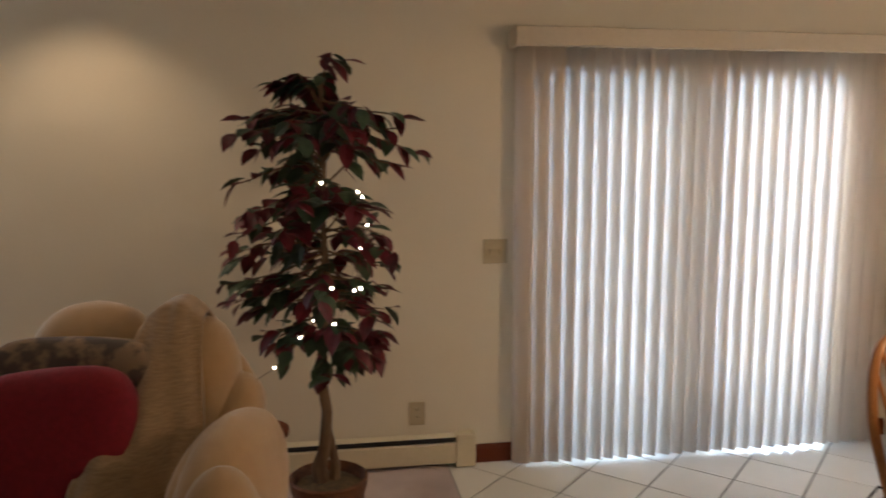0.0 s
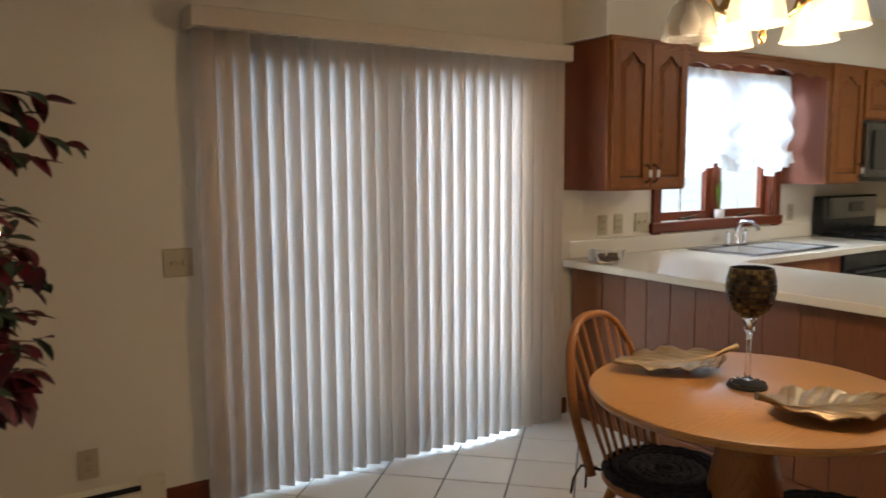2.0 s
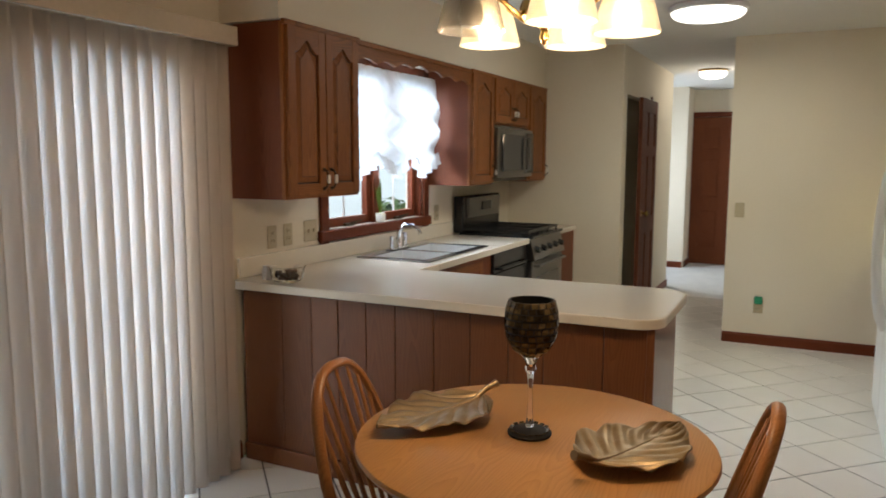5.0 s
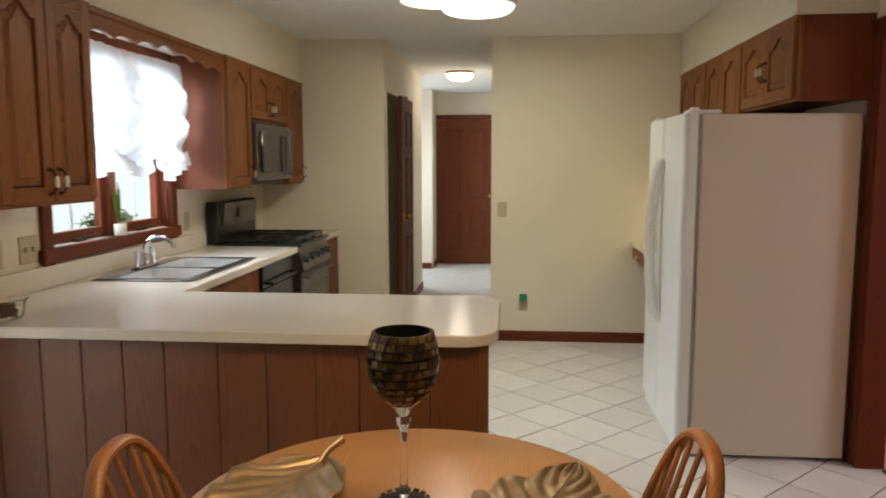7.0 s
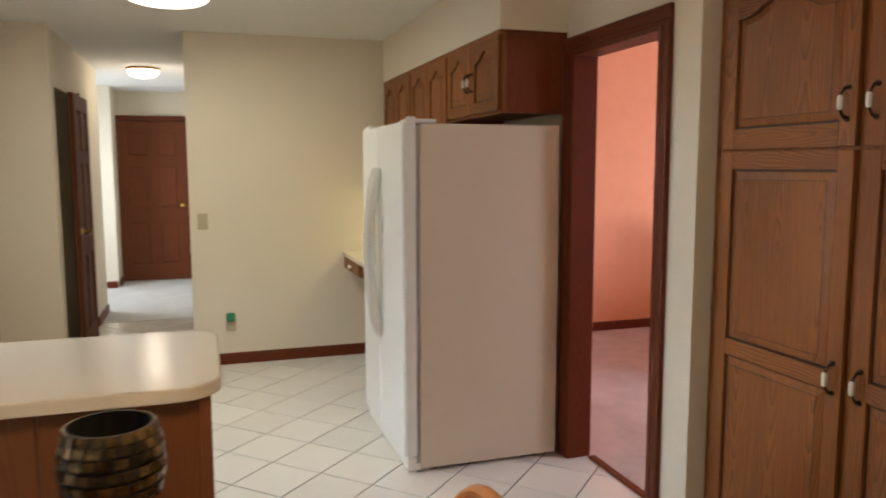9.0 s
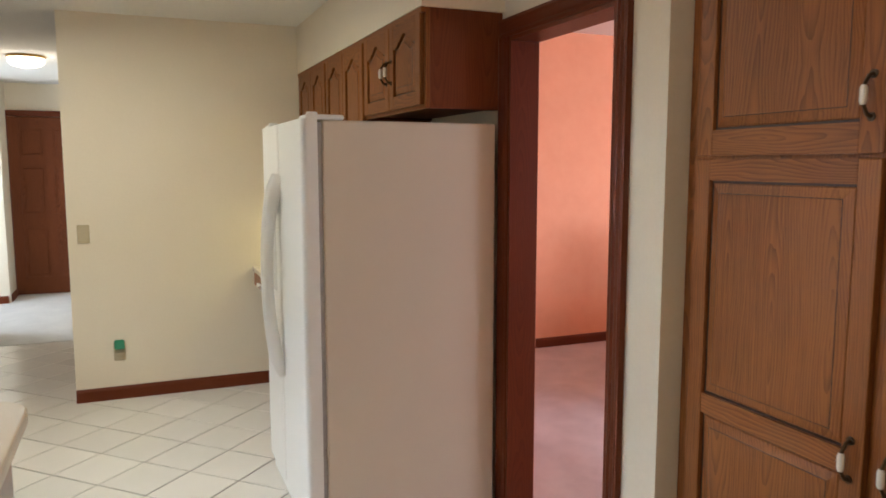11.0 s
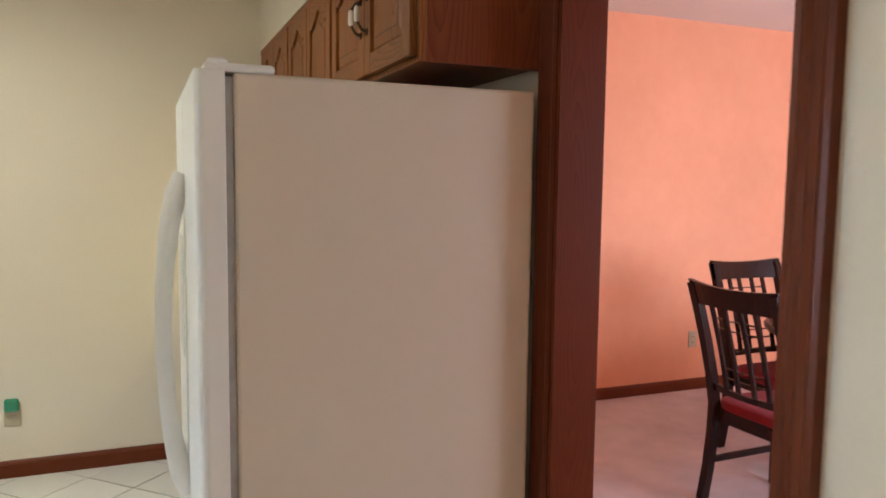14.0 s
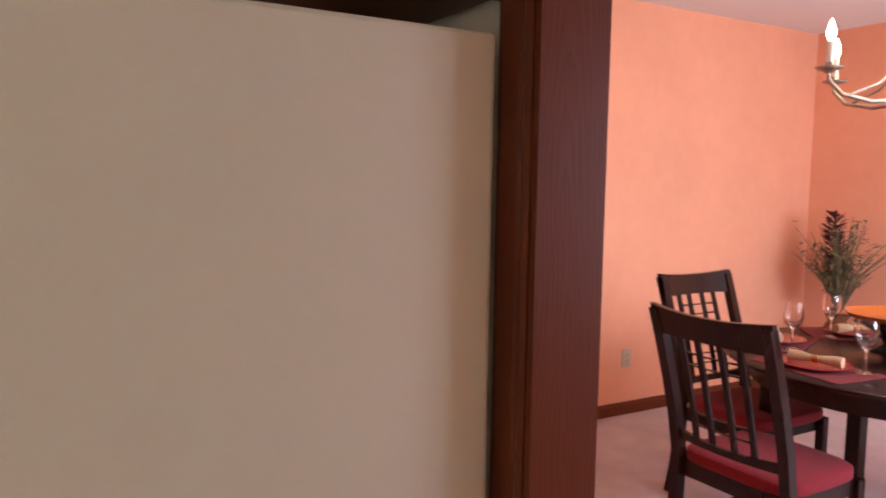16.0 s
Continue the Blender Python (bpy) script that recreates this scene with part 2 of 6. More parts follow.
CLEARSHADE = material("etched_glass_unlit", (0.93, 0.90, 0.84), 0.22, transmission=0.85, ior=1.3, color2=(0.80, 0.76, 0.68), scale=30, bump=0.5)
FROSTED = material("unlit_bulb", (0.85, 0.83, 0.78), 0.35)
BULB = material("bulb", (1, 1, 1), 0.3, emit=(1.0, 0.84, 0.58), power=22)
DIFFUSER = material("lamp_diffuser", (0.95, 0.95, 0.93), 0.4, emit=(1.0, 0.92, 0.78), power=3.2)
FLAME = material("flame_bulb", (1, 0.9, 0.7), 0.3, emit=(1.0, 0.80, 0.50), power=26)
BLIND = translucent("vinyl_slat", (0.78, 0.635, 0.50), 0.45, through_color=(0.84, 0.84, 0.84))
VALANCE = material("blind_valance", (0.58, 0.49, 0.38), 0.6, color2=(0.54, 0.455, 0.35), scale=60)
LACE = translucent("lace_curtain", (0.88, 0.88, 0.88), 0.30, bump_scale=45, through_color=(0.58, 0.60, 0.62))
PLATE = material("almond_plastic", (0.50, 0.42, 0.28), 0.45, color2=(0.48, 0.40, 0.265), scale=50)
WHITEPLASTIC = material("white_plastic", (0.75, 0.75, 0.74), 0.4)
HEATER = material("heater_enamel", (0.66, 0.58, 0.42), 0.5, color2=(0.63, 0.55, 0.39), scale=40)
LEAFG = material("green_leaf", (0.065, 0.10, 0.05), 0.5, color2=(0.028, 0.048, 0.025), scale=14, vary=0.3)
LEAFR = material("burgundy_leaf", (0.16, 0.012, 0.022), 0.5, color2=(0.05, 0.006, 0.01), scale=14, vary=0.3)
BARK = material("bark", (0.20, 0.12, 0.065), 0.85, color2=(0.10, 0.055, 0.03), scale=20, stretch=(1, 1, 0.3), bump=0.8)
WICKER = material("wicker_pot", (0.20, 0.075, 0.03), 0.5, color2=(0.10, 0.035, 0.015), scale=30, stretch=(1, 1, 3), bump=0.7)
MOSS = material("moss", (0.16, 0.10, 0.05), 0.95, color2=(0.07, 0.05, 0.03), scale=40, bump=0.9)
PLUSH = material("tan_plush", (0.47, 0.29, 0.135), 0.95, color2=(0.40, 0.24, 0.105), scale=9, bump=0.4, bump_scale=260, sheen=0.5, big=0.05)
THROW = material("tan_throw", (0.34, 0.21, 0.10), 0.95, color2=(0.25, 0.15, 0.07), scale=30, stretch=(1, 1, 5), bump=0.8, sheen=0.4)
RED = material("red_fabric", (0.22, 0.005, 0.012), 0.9, color2=(0.165, 0.003, 0.008), scale=60, bump=0.4, bump_scale=350, sheen=0.05)
TAPESTRY = material("tapestry", (0.26, 0.17, 0.10), 0.95, color2=(0.10, 0.075, 0.06), scale=14, contrast=0.25, bump=0.4, bump_scale=260)
BRAID = material("braided_pad", (0.035, 0.032, 0.03), 0.95, color2=(0.012, 0.011, 0.011), scale=60, bump=0.9, bump_scale=180)
GOLDLEAF = material("bronze_leaf_metal", (0.40, 0.29, 0.165), 0.36, metal=0.75, color2=(0.27, 0.17, 0.07), scale=12, bump=0.2, rough2=0.42)
MOSAIC = material("mosaic_chip", (0.17, 0.115, 0.05), 0.15, metal=0.4, color2=(0.05, 0.035, 0.02), scale=25, contrast=0.3, vary=0.6)
MORTAR = material("mosaic_mortar", (0.018, 0.016, 0.014), 0.7)
GREENGLASS = material("green_plastic", (0.02, 0.15, 0.07), 0.15, coat=0.5, emit=(0.05, 0.6, 0.3), power=0.06)
WALNUT = material("potpourri", (0.20, 0.11, 0.05), 0.8, color2=(0.07, 0.04, 0.02), scale=40)
GRASSBLADE = material("dried_grass", (0.19, 0.17, 0.08), 0.8, color2=(0.10, 0.09, 0.05), scale=20)
TERRA = material("orange_ceramic", (0.62, 0.17, 0.025), 0.25, coat=0.3, color2=(0.55, 0.14, 0.02), scale=8)
NAPKIN = material("linen_napkin", (0.55, 0.38, 0.22), 0.9, color2=(0.45, 0.30, 0.17), scale=60, bump=0.4)
MAT = material("placemat", (0.22, 0.035, 0.035), 0.9, color2=(0.15, 0.02, 0.022), scale=90, bump=0.5)
REDPLATE = material("red_plate", (0.30, 0.02, 0.02), 0.2, coat=0.4)
PEWTER = material("pewter", (0.50, 0.44, 0.36), 0.35, metal=0.9, color2=(0.36, 0.31, 0.25), scale=30)
GRASS = material("lawn", (0.07, 0.12, 0.035), 0.95, color2=(0.04, 0.075, 0.02), scale=3, bump=0.5)
BACK = material("far_trees", (0.45, 0.55, 0.40), 1.0, color2=(0.10, 0.2, 0.09), scale=0.9)
GREENBOTTLE = material("green_bottle", (0.20, 0.32, 0.05), 0.1, transmission=0.5)
SHRUB = material("shrub_leaf", (0.17, 0.26, 0.11), 0.7, color2=(0.09, 0.15, 0.06), scale=5)
BRAID2 = material("braided_pad_grey", (0.10, 0.092, 0.085), 0.95, color2=(0.04, 0.037, 0.035), scale=60, bump=0.9, bump_scale=180)
SIDING = material("pale_siding", (0.74, 0.82, 0.85), 0.7, color2=(0.66, 0.75, 0.79), scale=20)


# ---- mesh helpers ----
class Mesh:
    """Collects shaped pieces into one mesh."""

    def __init__(self):
        self.v, self.f, self.m = [], [], []

    def add(self, verts, faces, mat=0):
        k = len(self.v)
        self.v += [tuple(p) for p in verts]
        self.f += [tuple(k + i for i in face) for face in faces]
        self.m += [mat] * len(faces)

    def box(self, x0, y0, z0, x1, y1, z1, bevel=0.0, mat=0):
        x0, x1, y0, y1, z0, z1 = min(x0, x1), max(x0, x1), min(y0, y1), max(y0, y1), min(z0, z1), max(z0, z1)
        if not bevel:
            self.add([(x, y, z) for z in (z0, z1) for y in (y0, y1) for x in (x0, x1)],
                     [(0, 2, 3, 1), (4, 5, 7, 6), (0, 1, 5, 4), (2, 6, 7, 3), (0, 4, 6, 2), (1, 3, 7, 5)], mat)
            return
        bm = bmesh.new()
        bmesh.ops.create_cube(bm, size=1)
        for q in bm.verts:
            q.co = ((q.co.x + 0.5) * (x1 - x0) + x0, (q.co.y + 0.5) * (y1 - y0) + y0, (q.co.z + 0.5) * (z1 - z0) + z0)
        bmesh.ops.bevel(bm, geom=bm.edges[:], offset=bevel, segments=2, profile=0.5, affect="EDGES")
        bm.verts.index_update()
        self.add([q.co[:] for q in bm.verts], [[q.index for q in f.verts] for f in bm.faces], mat)
        bm.free()

    def lathe(self, profile, cx=0, cy=0, seg=24, mat=0, wave=0.0, waves=8):
        """profile: (radius, z) from one end to the other."""
        vs, fs = [], []
        for r, z in profile:
            for k in range(seg):
                a = 2 * math.pi * k / seg
                rr = r * (1 + wave * math.cos(waves * a))
                vs.append((cx + rr * math.cos(a), cy + rr * math.sin(a), z))
        for i in range(len(profile) - 1):
            for k in range(seg):
                q = (k + 1) % seg
                fs.append((i * seg + k, i * seg + q, (i + 1) * seg + q, (i + 1) * seg + k))
        if profile[0][0] > 1e-4:
            fs.append(tuple(range(seg))[::-1])
        if profile[-1][0] > 1e-4:
            fs.append(tuple((len(profile) - 1) * seg + k for k in range(seg)))
        self.add(vs, fs, mat)

    def tube(self, path, radius, seg=8, mat=0, flat=1.0):
        """A round bar along a path; radius a number or one for each point."""
        pts = [Vector(p) for p in path]
        rs = radius if isinstance(radius, (list, tuple)) else [radius] * len(pts)
        vs, fs = [], []
        side = None
        for i, p in enumerate(pts):
            d = (pts[min(i + 1, len(pts) - 1)] - pts[max(i - 1, 0)]).normalized()
            if side is None:
                side = d.cross(Vector((0, 0, 1)))
                if side.length < 0.01:
                    side = Vector((1, 0, 0))
            side = (side - d * side.dot(d)).normalized()
            up = d.cross(side)
            for k in range(seg):
                a = 2 * math.pi * k / seg
                vs.append(p + rs[i] * (side * math.cos(a) + up * math.sin(a) * flat))
        for i in range(len(pts) - 1):
            for k in range(seg):
                q = (k + 1) % seg
                fs.append((i * seg + k, i * seg + q, (i + 1) * seg + q, (i + 1) * seg + k))
        fs.append(tuple(range(seg))[::-1])
        fs.append(tuple((len(pts) - 1) * seg + k for k in range(seg)))
        self.add(vs, fs, mat)

    def prism(self, outline, low, high, axis=2, mat=0):
        """A flat outline drawn out along one axis."""
        n = len(outline)

        def put(p, h):
            return {2: (p[0], p[1], h), 1: (p[0], h, p[1]), 0: (h, p[0], p[1])}[axis]
        self.add([put(p, low) for p in outline] + [put(p, high) for p in outline],
                 [tuple(range(n))[::-1], tuple(range(n, 2 * n))] + [(k, (k + 1) % n, n + (k + 1) % n, n + k) for k in range(n)], mat)

    def grid(self, fn, nu, nv, mat=0, thick=0.0):
        vs = [Vector(fn(i / nu, j / nv)) for j in range(nv + 1) for i in range(nu + 1)]
        fs = [(j * (nu + 1) + i, j * (nu + 1) + i + 1, (j + 1) * (nu + 1) + i + 1, (j + 1) * (nu + 1) + i) for j in range(nv) for i in range(nu)]
        self.add(vs, fs, mat)


def part(name, mesh, mats, parent=None, smooth=False, loc=None, bevel=0.0, solid=0.0, subsurf=0):
    mats = mats if isinstance(mats, (list, tuple)) else [mats]
    d = bpy.data.meshes.new(name)
    d.from_pydata(mesh.v, [], mesh.f)
    for m in mats:
        d.materials.append(m)
    d.polygons.foreach_set("material_index", mesh.m)
    bm = bmesh.new()
    bm.from_mesh(d)
    bmesh.ops.recalc_face_normals(bm, faces=bm.faces[:])
    bm.to_mesh(d)
    bm.free()
    if smooth:
        d.polygons.foreach_set("use_smooth", [True] * len(d.polygons))
        d.set_sharp_from_angle(angle=radians(40))
    d.update()
    ob = new(name, d)
    if parent:
        ob.parent = parent
    if loc is not None:
        ob.matrix_basis = loc
    if solid:
        q = ob.modifiers.new("solid", "SOLIDIFY")
        q.thickness, q.offset = solid, 0
    if subsurf:
        q = ob.modifiers.new("subsurf", "SUBSURF")
        q.levels = q.render_levels = subsurf
    if bevel:
        q = ob.modifiers.new("bevel", "BEVEL")
        q.width, q.segments, q.limit_method = bevel, 2, "ANGLE"
    return ob


def thing(name, x, y, z, rz=0, label="", category="", group=""):
    ob = new(name)
    ob.empty_display_size = 0.1
    ob.matrix_basis = pose(x, y, z, 0, 0, rz)
    return tagged(ob, label, category, group)


def one(name, mesh, mats, label, category, x=0, y=0, z=0, rz=0, **kw):
    ob = part(name, mesh, mats, loc=pose(x, y, z, 0, 0, rz), **kw)
    return tagged(ob, label, category)


def structure(name, mesh, mats, label="", **kw):
    return tagged(part(name, mesh, mats, **kw), label, name.split("_")[0], kind="structure")


def wall_mesh(along, a0, a1, b0, b1, z0, z1, holes=()):
    """A wall along x or y from a0 to a1, thick from b0 to b1, with holes (a, a, z, z) through it."""
    m = Mesh()

    def put(p, q, r, s):
        if q - p < 1e-4 or s - r < 1e-4:
            return
        if along == "x":
            m.box(p, b0, r, q, b1, s)
        else:
            m.box(b0, p, r, b1, q, s)
    at = a0
    for h0, h1, y0, y1 in sorted(holes):
        put(at, h0, z0, z1)
        put(h0, h1, z0, y0)
        put(h0, h1, y1, z1)
        at = h1
    put(at, a1, z0, z1)
    return m


# ---- the shell of the place ----
H = 2.45
structure("wall_north", wall_mesh("x", -2.6, 9.3, 3.43, 3.56, 0, 2.7, [(-2.4, -1.42, 0.8, 2.0), (1.13, 2.80, 0, 1.93), (3.76, 4.93, 1.08, 2.03)]), WALL, "cream painted wall with patio door and windows")
structure("wall_kitchen_end", wall_mesh("y", 0 - 0.3, 1.528, 6.638, 6.75, 0, H), WALL, "cream painted kitchen end wall")
structure("wall_kitchen_stub", wall_mesh("y", 2.40, 3.43, 6.638, 6.75, 0, H), WALL, "cream painted wall beside the hall")
structure("wall_hall_left", wall_mesh("x", 6.75, 9.15, 2.40, 2.50, 0, H, [(6.80, 7.83, 0, 2.05)]), WALL, "cream painted hall wall with a closet opening")
structure("wall_closet", wall_mesh("y", 2.50, 3.43, 8.0, 8.1, 0, H), WALL, "cream painted closet wall")
structure("wall_hall_recess", wall_mesh("y", 2.45, 3.43, 10.75, 10.85, 0, H), WALL, "cream painted hall corner")
structure("wall_hall_side", wall_mesh("x", 10.85, 11.3, 2.45, 2.55, 0, H), WALL, "cream painted hall corner")
structure("wall_hall_right", wall_mesh("x", 6.75, 11.3, 1.41, 1.528, 0, H), WALL, "cream painted hall wall")
structure("wall_hall_end", wall_mesh("y", 1.41, 3.43, 11.3, 11.42, 0, H), WALL, "cream painted hall end wall")
structure("wall_hall_back", wall_mesh("x", 9.3, 11.3, 3.43, 3.56, 0, H, [(9.5, 10.3, 0.5, 2.1)]), WALL, "cream painted wall of a side room with a window")
structure("wall_south", wall_mesh("x", 3.24, 6.75, -0.42, -0.30, 0, H, [(3.48, 4.205, 0, 2.03)]), [WALL], "cream painted wall with a doorway")
structure("wall_pantry_back", wall_mesh("x", -2.6, 3.24, -1.05, -0.95, 0, 2.7), WALL, "cream painted wall")
structure("wall_pantry_side", wall_mesh("y", -0.95, -0.42, 3.24, 3.36, 0, H), WALL, "cream painted wall end beside the pantry")
structure("wall_west", wall_mesh("y", -1.05, 3.56, -2.72, -2.6, 0, 2.7), WALL, "cream painted living room wall")
structure("wall_dining_east", wall_mesh("y", -5.0, -0.42, 6.75, 6.87, 0, 2.58), ORANGE, "salmon orange painted dining room wall")
structure("wall_dining_south", wall_mesh("x", 2.9, 6.87, -4.85, -4.73, 0, 2.58), ORANGE, "salmon orange painted dining room wall")
structure("wall_dining_west", wall_mesh("y", -4.85, -1.05, 2.8, 2.9, 0, 2.58, [(-4.1, -2.3, 0.8, 2.1)]), ORANGE, "salmon orange painted dining room wall with a window")
m = Mesh()
m.box(3.36, -0.43, 0, 3.48, -0.421, 2.58)
m.box(4.205, -0.43, 0, 6.75, -0.421, 2.58)
m.box(3.48, -0.43, 2.03, 4.205, -0.421, 2.58)
m.box(2.9, -1.062, 0, 3.36, -1.051, 2.58)
m.box(3.361, -1.05, 0, 3.37, -0.43, 2.58)
structure("wall_dining_north", m, ORANGE, "salmon orange painted dining room wall round the doorway")
m = Mesh()
m.box(-2.72, -1.05, H, 11.42, 3.56, H + 0.08)
structure("ceiling", m, CEIL, "white textured ceiling")
m = Mesh()
m.box(2.8, -4.85, 2.58, 6.87, -0.30, 2.66)
structure("ceiling_dining", m, CEIL, "white dining room ceiling")
m = Mesh()
m.box(2.94, 3.09, 2.105, 6.637, 3.429, H - 0.001)
structure("soffit_window_side", m, WALL, "cream painted soffit over the cabinets")
m = Mesh()
m.box(4.262, -0.299, 2.135, 6.637, 0.065, H - 0.001)
structure("soffit_fridge_side", m, WALL, "cream painted soffit over the cabinets")
m = Mesh()
m.box(-2.6, -0.95, -0.1, 0.60, 3.43, 0.004)
structure("floor_living", m, CARPET, "rose beige carpet")
m = Mesh()
m.box(0.60, -0.95, -0.1, 8.55, 3.43, -0.004)
FLOOR = structure("floor", m, GROUT, "white ceramic tile floor laid diagonally")
m = Mesh()
m.box(8.55, 1.41, -0.1, 11.42, 3.43, 0.003)
structure("floor_hall", m, HALLCARPET, "pale grey hall carpet")
m = Mesh()
m.box(2.8, -4.85, -0.1, 6.87, -0.42, 0.006)
structure("floor_dining", m, CARPET, "rose beige dining room carpet")
m = Mesh()
m.box(-300, -300, -0.35, 300, 300, -0.3)
structure("ground", m, GRASS, "green lawn outside")


def baseboard(along, a0, a1, face, side, height=0.085):
    """side: the way into the room."""
    m = Mesh()
    out = [(0, 0), (0.014, 0), (0.014, height - 0.02), (0.009, height - 0.006), (0.004, height), (0, height)]
    if along == "y":
        pts = [(face + side * x, z) for x, z in out]
        m.prism(pts, a0, a1, axis=1)
    else:
        m.prism([(face + side * x, z) for x, z in out], a0, a1, axis=0)
    structure("baseboard", m, TRIMX if along == "x" else TRIMY, "dark stained wooden baseboard")


baseboard("y", -0.29, 1.528, 6.637, -1)
baseboard("x", 0.74, 0.93, 3.429, -1, 0.09)
baseboard("x", 2.80, 2.99, 3.429, -1, 0.09)
baseboard("y", -4.72, -0.44, 6.749, -1)
baseboard("x", 2.91, 6.74, -4.729, 1)
baseboard("y", 2.46, 3.42, 10.749, -1)
baseboard("x", 10.85, 11.29, 2.449, -1)
baseboard("x", 8.4, 9.15, 2.399, -1)
baseboard("y", 2.40, 3.42, 6.637, -1)


def casing(name, x0, x1, top, face, side, w=0.085, label="dark stained door casing"):
    """Moulded trim on three sides of an opening in a wall along x."""
    m = Mesh()
    prof = [(0, 0), (0.0, 0.012), (0.012, 0.016), (0.022, 0.011), (0.03, 0.015), (w - 0.022, 0.019), (w - 0.012, 0.024), (w, 0.022), (w, 0)]
    m.prism([(x0 - a, face + side * b) for a, b in prof], 0, top, axis=2)
    m.prism([(x1 + a, face + side * b) for a, b in prof], 0, top, axis=2)
    m.prism([(face + side * b, top + a) for a, b in prof], x0 - w, x1 + w, axis=0)
    return structure(name, m, TRIM, label)


casing("casing_dining", 3.48, 4.205, 2.03, -0.299, 1, w=0.072)
m = Mesh()
m.box(4.19, -0.42, 0, 4.204, -0.29, 2.013)
m.box(3.481, -0.42, 0, 3.496, -0.29, 2.013)
m.box(3.481, -0.42, 2.013, 4.204, -0.29, 2.029)
structure("jamb_dining", m, TRIM, "dark mahogany door jamb")
m = Mesh()
m.box(3.50, -0.44, 0.0, 4.17, -0.40, 0.010, bevel=0.003)
structure("threshold", m, TRIMX, "wooden threshold strip")


# ---- cabinets ----
def arch_edge(x0, x1, z, rise, n=20):
    """The cathedral curve of a door's top rail, from x0 to x1."""
    out = []
    for k in range(n + 1):
        u = k / n
        d = abs(2 * u - 1)
        if d > 0.86:
            e = 0.0
        elif d > 0.5:
            e = 0.32 * (1 - (d - 0.5) / 0.36) ** 1.6
        else:
            e = 0.40 + 0.60 * (0.5 + 0.5 * math.cos(math.pi * d / 0.5))
        out.append((x0 + u * (x1 - x0), z + rise * e))
    return out


def raised_panel(m, x0, x1, z0, z1, rise, front):
    """A raised panel in a frame opening: a dark groove, a slope and a flat field."""
    top = arch_edge(x0, x1, z1 - rise, rise) if rise else [(x0, z1), (x1, z1)]
    outline = [(x0, z0), (x1, z0)] + top[::-1]
    cx, cz = (x0 + x1) / 2, (z0 + z1) / 2

    def shrink(d):
        sx, sz = 1 - 2 * d / (x1 - x0), 1 - 2 * d / (z1 - z0)
        return [(cx + (x - cx) * sx, cz + (z - cz) * sz) for x, z in outline]
    loops = [(shrink(-0.002), front + 0.012, 1), (shrink(0.007), front + 0.012, 1), (shrink(0.010), front + 0.009, 0), (shrink(0.034), front + 0.003, 0), (shrink(0.036), front + 0.002, 1), (shrink(0.040), front + 0.0025, 0)]
    n = len(outline)
    vs, fs, ms = [], [], []
    for pts, y, _ in loops:
        vs += [(x, y, z) for x, z in pts]
    for i in range(len(loops) - 1):
        m.add([vs[i * n + k] for k in range(n)] + [vs[(i + 1) * n + k] for k in range(n)],
              [(k, (k + 1) % n, n + (k + 1) % n, n + k) for k in range(n)], loops[i + 1][2])
    m.add(vs[-n:], [tuple(range(n))], 0)


def door_mesh(w, h, rises, splits=(), stile=0.055, rail=0.055, thick=0.02):
    """A frame-and-panel door in the xz plane, front at y = 0, depth to +y; rises: one for each panel from the bottom; splits: heights of cross rails."""
    m = Mesh()
    m.box(0, 0, 0, stile, thick, h, bevel=0.003)
    m.box(w - stile, 0, 0, w, thick, h, bevel=0.003)
    m.box(stile, 0.0007, 0, w - stile, thick - 0.001, rail, mat=2)
    levels = [rail]
    for s in splits:
        m.box(stile, 0.0007, s - rail / 2, w - stile, thick - 0.001, s + rail / 2, mat=2)
        levels += [s - rail / 2, s + rail / 2]
    levels.append(h - rail)
    for k, rise in enumerate(rises):
        z0, z1 = levels[2 * k], levels[2 * k + 1]
        if k == len(rises) - 1:
            if rise:
                under = arch_edge(stile, w - stile, z1 - rise, rise)
                m.prism([(stile, h)] + under + [(w - stile, h)], 0.0007, thick - 0.001, axis=1, mat=2)
            else:
                m.box(stile, 0.0007, z1, w - stile, thick - 0.001, h, mat=2)
        raised_panel(m, stile, w - stile, z0, z1, rise, 0)
    return m


def pull(parent, x, z, upright=True):
    """A bow pull with a porcelain grip."""
    h = Mesh()
    L = 0.046
    pts = [(-L, 0.0), (-L * 0.9, 0.016), (-L * 0.5, 0.028), (0, 0.031), (L * 0.5, 0.028), (L * 0.9, 0.016), (L, 0.0)]

    def put(a, d):
        return (x, -d, z + a) if upright else (x + a, -d, z)
    h.tube([put(a, d) for a, d in pts], [0.006, 0.0045, 0.004, 0.004, 0.004, 0.0045, 0.006], seg=8)
    for a in (-L, L):
        h.tube([put(a, 0.004), put(a, -0.001)], 0.010, seg=10)
    h.tube([put(-0.021, 0.0295), put(-0.014, 0.030), put(0.014, 0.030), put(0.021, 0.0295)], [0.006, 0.0085, 0.0085, 0.006], seg=10, mat=1)
    return part("handle", h, [ANTIQUE, PORCELAIN], parent, smooth=True)


